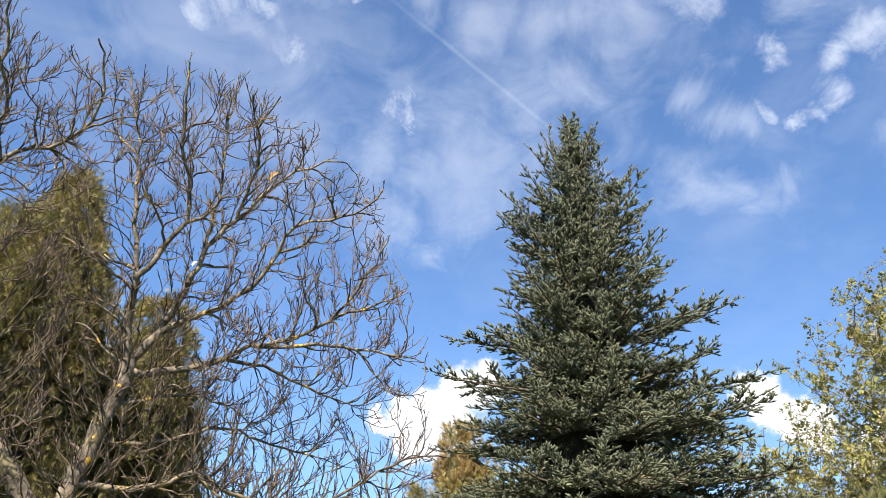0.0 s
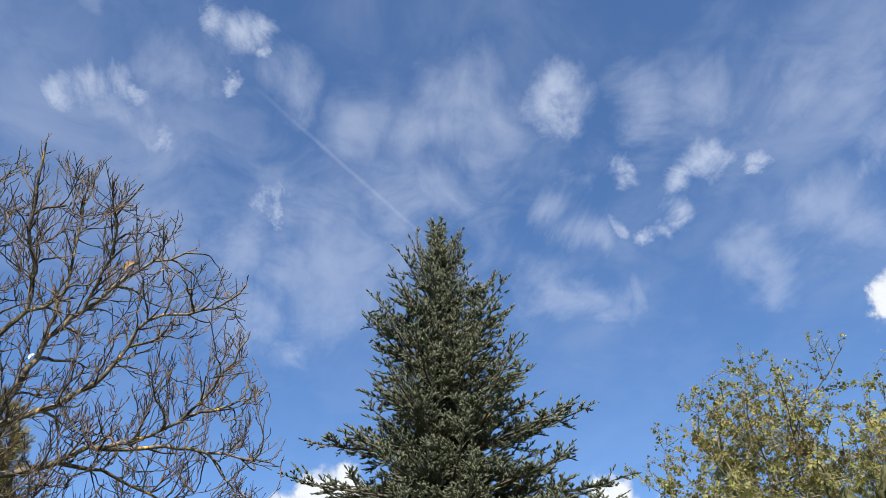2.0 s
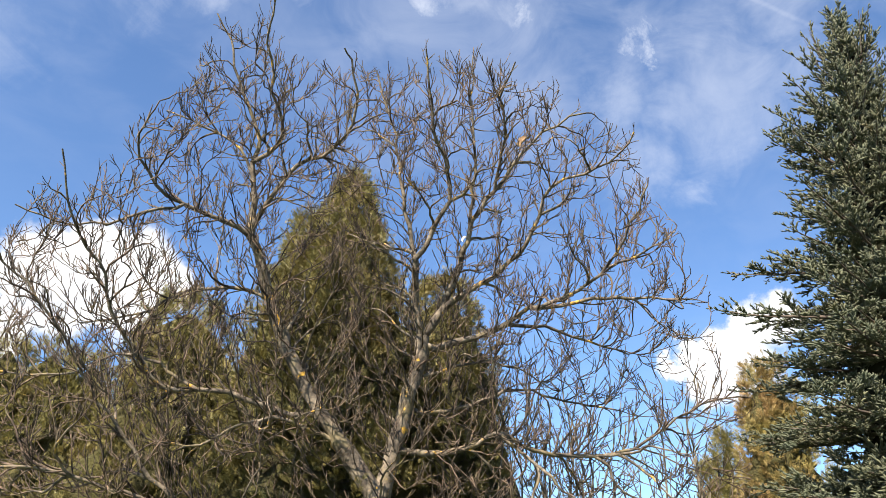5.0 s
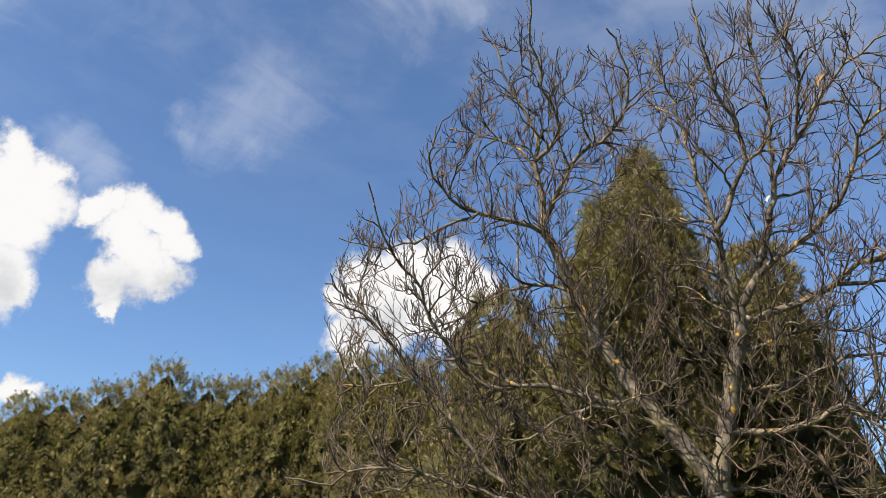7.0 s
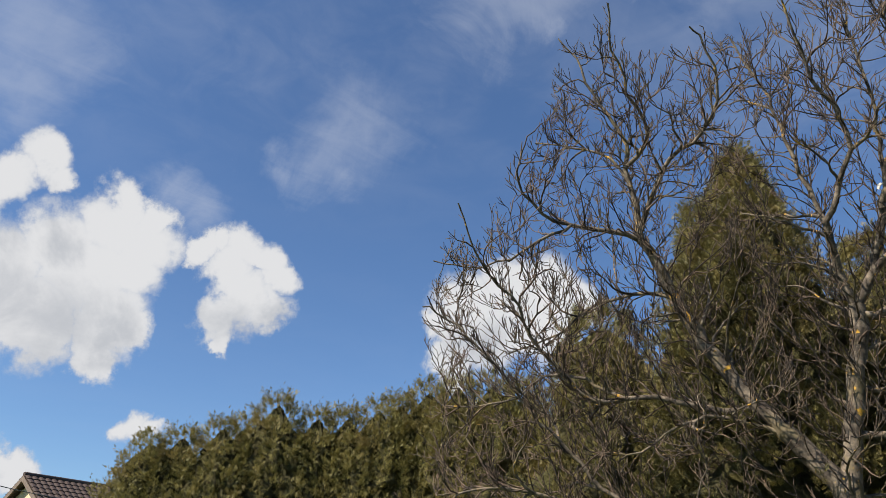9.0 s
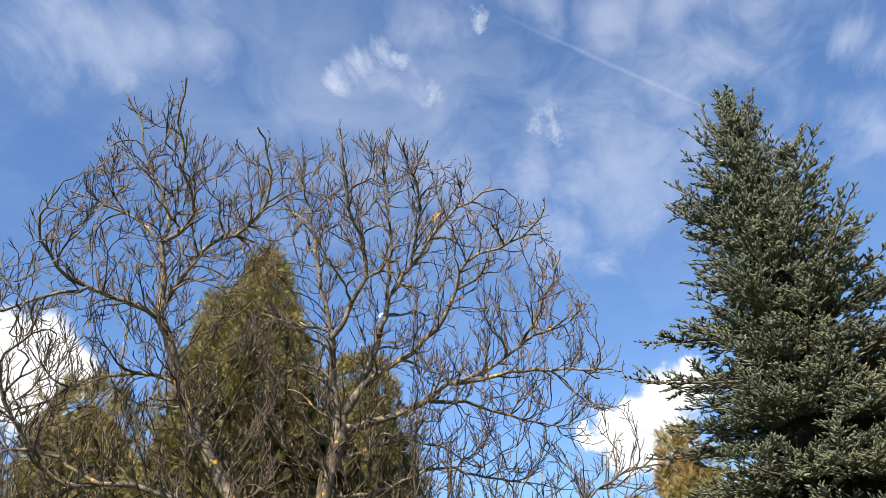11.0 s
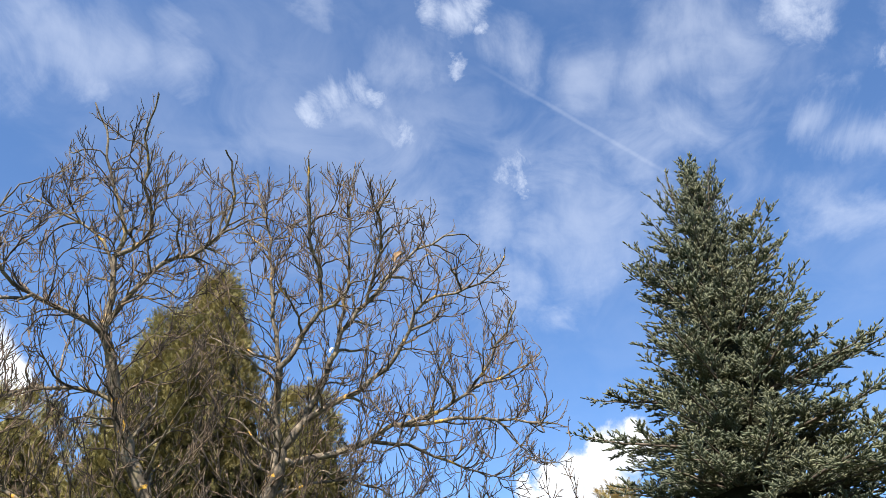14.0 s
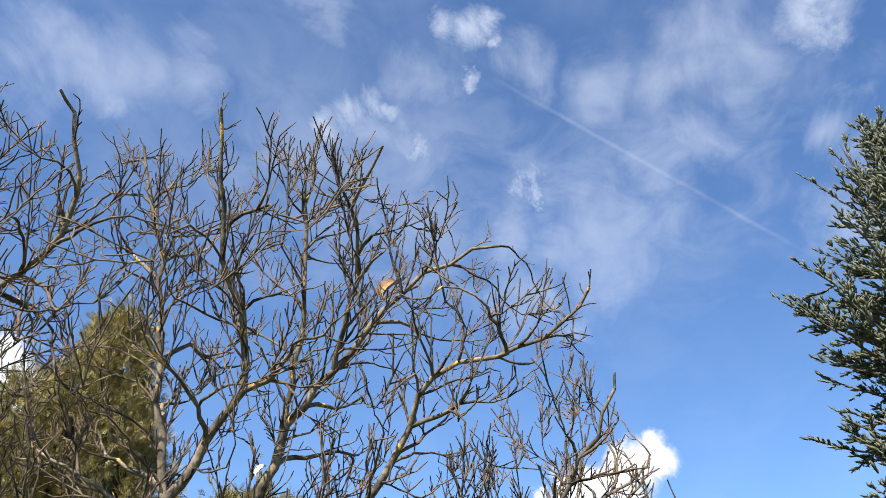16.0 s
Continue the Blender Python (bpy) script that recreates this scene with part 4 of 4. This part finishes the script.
for i, (az, far, tall) in enumerate(((26.6, 9.6, 0.90), (29.3, 9.5, 0.92), (34.8, 9.4, 0.96), (38.4, 9.4, 1.12), (41.5, 9.4, 1.17), (45.0, 9.4, 1.16), (48.6, 9.4, 1.16), (52.2, 9.4, 1.16))):
    spot = ray(az, 0) * far
    copy_thing(dark, pose(*spot, 0, 0, 31.8 - az + 37 * i % 50 - 25) @ Matrix.Diagonal((1.0, 1.0, tall, 1.0)))

thuja("golden_conifer", ray(1.9, 0) * 10.6, "golden brown conifer beside the spruce", 4.85, 0.75, 51, GOLD, 420, 0.55, "", 3, 0.45)
thuja("small_conifer", ray(-1.3, 0) * 15.0, "narrow green conifer tip in the distance", 4.85, 0.5, 52, CONIFER, 120, 0.9, "", 1, 0.8)
thuja("small_conifer", ray(-2.5, 0) * 15.5, "narrow green conifer tip in the distance", 4.5, 0.4, 53, CONIFER, 100, 0.9, "", 1, 0.8)


# ---- leafing tree ----
def leaf_cluster(count=5, size=0.05, seed=1):
    rng = np.random.RandomState(seed)
    verts, faces = [], []
    for i in range(count):
        a = i * 2.4 + rng.uniform(-0.4, 0.4)
        d = np.array([math.cos(a), math.sin(a), rng.uniform(-0.3, 0.8)])
        d /= np.linalg.norm(d)
        side = np.cross(d, [0, 0, 1.0])
        side /= np.linalg.norm(side)
        l = size * rng.uniform(0.7, 1.2)
        k = len(verts)
        p = d * 0.008
        sag = np.array([0, 0, -0.15 * l])
        verts += [p, p + d * l * 0.5 + side * l * 0.32, p + d * l + sag, p + d * l * 0.5 - side * l * 0.32]
        faces.append((k, k + 1, k + 2, k + 3))
    return np.array(verts), [np.array(faces)]


def leafing(name, place, label, inside, seed, starts, leaf_mat, levels=3, size=0.068, every=0.11, full=1.0):
    rng = random.Random(seed)
    ob = thing(name, place, label, "shrub" if "shrub" in name else "tree")
    g = Grower(rng, inside, 0.04, 0.15, levels, 0.004)
    for start, way, length, radius in starts:
        g.wood = Tubes()
        g.grow(Vector(start), Vector(way).normalized(), length, radius, 0, 0.25, 0.50)
        if g.wood.count:
            part("branch", g.wood.mesh("branch"), SHOOT, ob)
    tagged(part("brushwood", g.twigs.mesh("brushwood"), SHOOT, ob), kind="stuff")
    places, axes = [], []
    for end, d, level, line in g.ends:
        if level == 0:
            line = line[int(len(line) * 0.7):]
        for q, q2 in zip(line, line[1:]):
            n = max(1, round((q2 - q).length / every))
            for k in range(n):
                if rng.random() < full * (0.42 if level > 1 else 0.22):
                    p = q.lerp(q2, rng.random()) + Vector((rng.gauss(0, 0.02), rng.gauss(0, 0.02), rng.gauss(0, 0.02)))
                    places.append(tuple(p)), axes.append((d.x + rng.gauss(0, 0.5), d.y + rng.gauss(0, 0.5), d.z + rng.gauss(0, 0.5)))
    r = np.random.RandomState(seed)
    part("crown", scatter("crown", leaf_cluster(4, size, seed), places, axes, r.uniform(0, 6.28, len(places)), r.uniform(0.6, 1.25, len(places))), leaf_mat, ob)
    return ob


def in_bud_crown(q):
    r = math.hypot(q.x, q.y)
    return r < np.interp(q.z, (0, 3.0, 4.3, 6.1, 7.0, 7.6, 8.4), (0.5, 2.9, 3.1, 2.8, 1.9, 1.4, 0.5)) and q.z < 8.2


stems = [((0, 0, -0.05), (0.05, 0.02, 1), 6.8, 0.085)]
rng = random.Random(8)
for k in range(9):
    a = k * 2.4 + 0.3
    stems.append(((0, 0, 1.3 + 0.28 * k), (math.cos(a) * (0.95 - 0.06 * k), math.sin(a) * (0.95 - 0.06 * k), 1.0), 5.2 - 0.12 * k, 0.036))
leafing("leafing_tree", ray(36.6, 0) * 12.8, "broad tree coming into small yellow-green and bronze leaves", in_bud_crown, 61, stems, LEAF, 3, 0.062, 0.07, 1.8)
bush = [((0.1 * math.cos(k), 0.1 * math.sin(k), -0.03), (0.5 * math.cos(k * 2.4), 0.5 * math.sin(k * 2.4), 1), 1.9, 0.016) for k in range(20)]
leafing("yellow_shrub", ray(20.6, 0) * 5.6, "bright yellow-green leafing shrub", lambda q: q.z < 2.52 and math.hypot(q.x, q.y) < 0.85, 62, [(s, w, 2.7, r) for s, w, l, r in bush], YELLOW_LEAF, 2, 0.05, 0.06, 1.9)
leafing("leafing_shrub", ray(26.0, 0) * 11.0, "tall shrub with small fresh green leaves", lambda q: q.z < 4.6 and math.hypot(q.x, q.y) < 1.4, 64, [(s, w, 4.7, r * 1.3) for s, w, l, r in bush], LEAF, 2, 0.058, 0.05, 2.0)
leafing("bronze_shrub", ray(24.6, 0) * 12.0, "shrub with reddish bronze young leaves", lambda q: q.z < 4.0 and math.hypot(q.x, q.y) < 0.9, 63, [(s, w, 4.0, r * 1.3) for s, w, l, r in bush], RED_LEAF, 2, 0.06)


# ---- buildings ----
def box(bm, size, m):
    bmesh.ops.create_cube(bm, size=1.0, matrix=m @ Matrix.Diagonal((*size, 1.0)))


def slab(corners, thick, way):
    """A plate from a flat outline, with thickness along way."""
    bm = bmesh.new()
    low = [bm.verts.new(Vector(c)) for c in corners]
    high = [bm.verts.new(Vector(c) + Vector(way) * thick) for c in corners]
    n = len(corners)
    bm.faces.new(low[::-1]), bm.faces.new(high)
    for i in range(n):
        bm.faces.new((low[i], low[(i + 1) % n], high[(i + 1) % n], high[i]))
    bmesh.ops.recalc_face_normals(bm, faces=bm.faces)
    return bm


def house():
    """A bungalow with a tiled gable roof; local x runs along the ridge, the gable in view stands at x = 0."""
    ob = thing("house", ray(-79.8, 0) * 40.0, "cream rendered house with a brown tiled gable roof", "house")
    ob.rotation_euler = (0, 0, radians(105))
    long, half, eave, ridge = 9.0, 4.5, 3.75, 6.75
    gable = [(0.35, -half + 0.5, 0), (0.35, half - 0.5, 0), (0.35, half - 0.5, eave + 0.25), (0.35, 0, ridge - 0.25), (0.35, -half + 0.5, eave + 0.25)]
    part("gable_wall", slab(gable, 0.3, (1, 0, 0)), RENDERED, ob)
    for y in (-half + 0.5, half - 0.8):
        bm = bmesh.new()
        box(bm, (long - 1.0, 0.3, eave + 0.2), pose(long / 2 + 0.35, y + 0.15, (eave + 0.2) / 2))
        part("side_wall", bm, RENDERED, ob)
    part("gable_wall", slab([(x + long - 0.7, y, z) for x, y, z in gable], 0.3, (1, 0, 0)), RENDERED, ob)
    for sgn in (1, -1):
        run = Vector((0, sgn * half, eave - ridge))
        slope = run.length
        deck = part("roof_deck", slab([(0, 0, ridge - 0.1), (long, 0, ridge - 0.1), (long, run.y, eave - 0.1), (0, run.y, eave - 0.1)], 0.08, (0, 0, 1)), DARK_TRIM, ob)
        part("fascia", slab([(-0.03, 0, ridge - 0.02), (-0.03, run.y, eave - 0.02), (-0.03, run.y, eave - 0.24), (-0.03, 0, ridge - 0.26)], 0.06, (1, 0, 0)), FASCIA, ob, "weathered brown verge board")
        # courses of pan tiles
        down = run.normalized()
        up = Vector((0, -down.z * sgn, abs(down.y))) if sgn > 0 else Vector((0, -down.z * sgn, abs(down.y)))
        rows_n, cols = int(slope / 0.36), int(long / 0.30)
        xs = [0, 0.075, 0.15, 0.225, 0.30]
        hs = [0.012, 0.050, 0.060, 0.040, 0.012]
        me = None
        verts, faces = [], []
        for e, drop_in in ((0.0, 0.0), (0.40, 0.0)):
            for x, h in zip(xs, hs):
                p = Vector((x, 0, 0)) + down * e + up * (h + (0.05 if e else 0.015))
                verts.append(tuple(p))
        for x, h in zip(xs, hs):
            verts.append(tuple(Vector((x, 0, 0)) + down * 0.40 + up * 0.004))
        for r0 in (0, 5):
            for i in range(4):
                faces.append((r0 + i, r0 + i + 1, r0 + i + 6, r0 + i + 5))
        tile_mesh = mesh_of("roof_tile", verts, [np.array(faces)], False)
        tile_mesh.materials.append(ROOF)
        facing = (ob.matrix_basis.to_3x3() @ up).dot(EYE - ob.location) > 0
        places = []
        for r in range(rows_n):
            for c in range(cols):
                spot = Vector((c * 0.30, 0, ridge)) + down * (r * 0.36)
                if facing and c < 20:
                    tile = new("roof_tile", tile_mesh)
                    tile.location, tile.parent = spot, ob
                else:
                    places.append(spot)
        tv, tf = np.array(verts), np.array(faces)
        rest = np.concatenate([tv + np.array(p) for p in places])
        more = np.concatenate([tf + len(tv) * i for i in range(len(places))])
        tagged(part("roof_tiles", mesh_of("roof_tiles", rest, [more]), ROOF, ob), kind="stuff")
    bm = bmesh.new()
    bmesh.ops.create_cone(bm, cap_ends=True, segments=10, radius1=0.11, radius2=0.11, depth=long, matrix=pose(long / 2, 0, ridge + 0.04, 0, 90, 0))
    part("ridge_cap", bm, ROOF, ob)
    return ob


house()


def chimney():
    ob = thing("chimney", ray(-83.0, 0) * 26.0, "dark clad chimney with a glassy steel flue cap", "chimney")
    bm = bmesh.new()
    box(bm, (0.8, 0.8, 4.2), pose(0, 0, 2.1))
    bmesh.ops.bevel(bm, geom=bm.edges[:], offset=0.02, segments=1, affect="EDGES")
    part("stack", bm, STACK, ob)
    bm = bmesh.new()
    for w, z, t in ((0.95, 4.24, 0.08), (1.12, 4.34, 0.12)):
        box(bm, (w, w, t), pose(0, 0, z))
    part("cap", bm, STACK, ob)
    bm = bmesh.new()
    bmesh.ops.create_cone(bm, cap_ends=True, segments=20, radius1=0.20, radius2=0.18, depth=0.38, matrix=pose(0.15, 0, 4.59))
    bmesh.ops.create_cone(bm, cap_ends=True, segments=20, radius1=0.24, radius2=0.24, depth=0.05, matrix=pose(0.15, 0, 4.80))
    part("flue", bm, STEEL, ob, "bright steel flue")
    return ob


chimney()


def cable(a, b, sag):
    line = Tubes()
    a, b = Vector(a), Vector(b)
    pts = [a.lerp(b, t) - Vector((0, 0, sag * 4 * t * (1 - t))) for t in np.linspace(0, 1, 24)]
    line.add(pts, [0.013] * 24, 6)
    ob = part("overhead_cable", line.mesh("overhead_cable"), CABLE, None)
    return tagged(ob, "black overhead cable strung between the buildings", "cable", "overhead cables")


def from_eye(az, el, far):
    return EYE + ray(az, el) * (far / math.cos(radians(el)))


cable(from_eye(-82.3, 6.8, 25.8), from_eye(-74.0, 6.1, 39.0), 0.15)
cable(from_eye(-82.5, 5.95, 25.8), from_eye(-74.0, 4.9, 39.0), 0.15)


def steep_cabin():
    """A steep gabled garden house; local y runs back along its ridge."""
    ob = thing("garden_house", ray(-18.6, 0) * 11.4, "steep gabled garden house with pale boards and dark verges", "house")
    ob.rotation_euler = (0, 0, radians(18.6))
    half, top = 1.35, 4.75
    wall = [(-half + 0.25, 0, 0), (half - 0.25, 0, 0), (half - 0.25, 0, 0.9), (0, 0, top - 0.7), (-half + 0.25, 0, 0.9)]
    part("gable_wall", slab(wall, 0.15, (0, 1, 0)), PALE_BOARD, ob)
    for i in range(13):
        x = -half + 0.35 + i * 0.2
        tall = (top - 0.75) - abs(x) / (half - 0.25) * (top - 1.7)
        bm = bmesh.new()
        box(bm, (0.19, 0.03, tall), pose(x, -0.015, tall / 2))
        part("board", bm, PALE_BOARD, ob)
    for sgn in (1, -1):
        part("roof", slab([(0, -0.35, top), (0, 4, top), (sgn * half, 4, 0.6), (sgn * half, -0.35, 0.6)], 0.10, (sgn * 1.0, 0, 0.2)), DARK_TRIM, ob)
    return ob


steep_cabin()


# ---- small things caught in the bare tree ----
def caught(name, az, el, far, size, mat, label, category):
    """A curled scrap that hangs in the twigs."""
    bm = bmesh.new()
    bmesh.ops.create_grid(bm, x_segments=5, y_segments=4, size=1.0)
    for v in bm.verts:
        v.co = Vector((v.co.x * 0.6 * (1 - 0.45 * abs(v.co.y)), v.co.y, 0.45 * v.co.x ** 2 - 0.3 * v.co.y ** 2)) * size
    bmesh.ops.solidify(bm, geom=bm.faces[:], thickness=size * 0.06)
    bmesh.ops.rotate(bm, verts=bm.verts[:], matrix=Euler((radians(60), radians(25), radians(-20))).to_matrix())
    ob = part(name, bm, mat, None)
    ob.location = from_eye(az, el, far)
    return tagged(ob, label, category)


PALE = plain("pale_scrap", (0.62, 0.58, 0.52), (0.80, 0.77, 0.72), 0.7, 20.0)
BIRD_BROWN = plain("bird_scrap", (0.20, 0.12, 0.06), (0.34, 0.22, 0.12), 0.8, 20.0)
caught("paper_scrap", -19.8, 26.7, 6.9, 0.034, PALE, "small pale scrap caught among the bare twigs", "scrap")
# this brown scrap stands in for a small bird perched on a twig
caught("bird_scrap", -14.8, 33.8, 6.6, 0.075, BIRD_BROWN, "curled brown scrap in place of a small perched bird", "leaf")
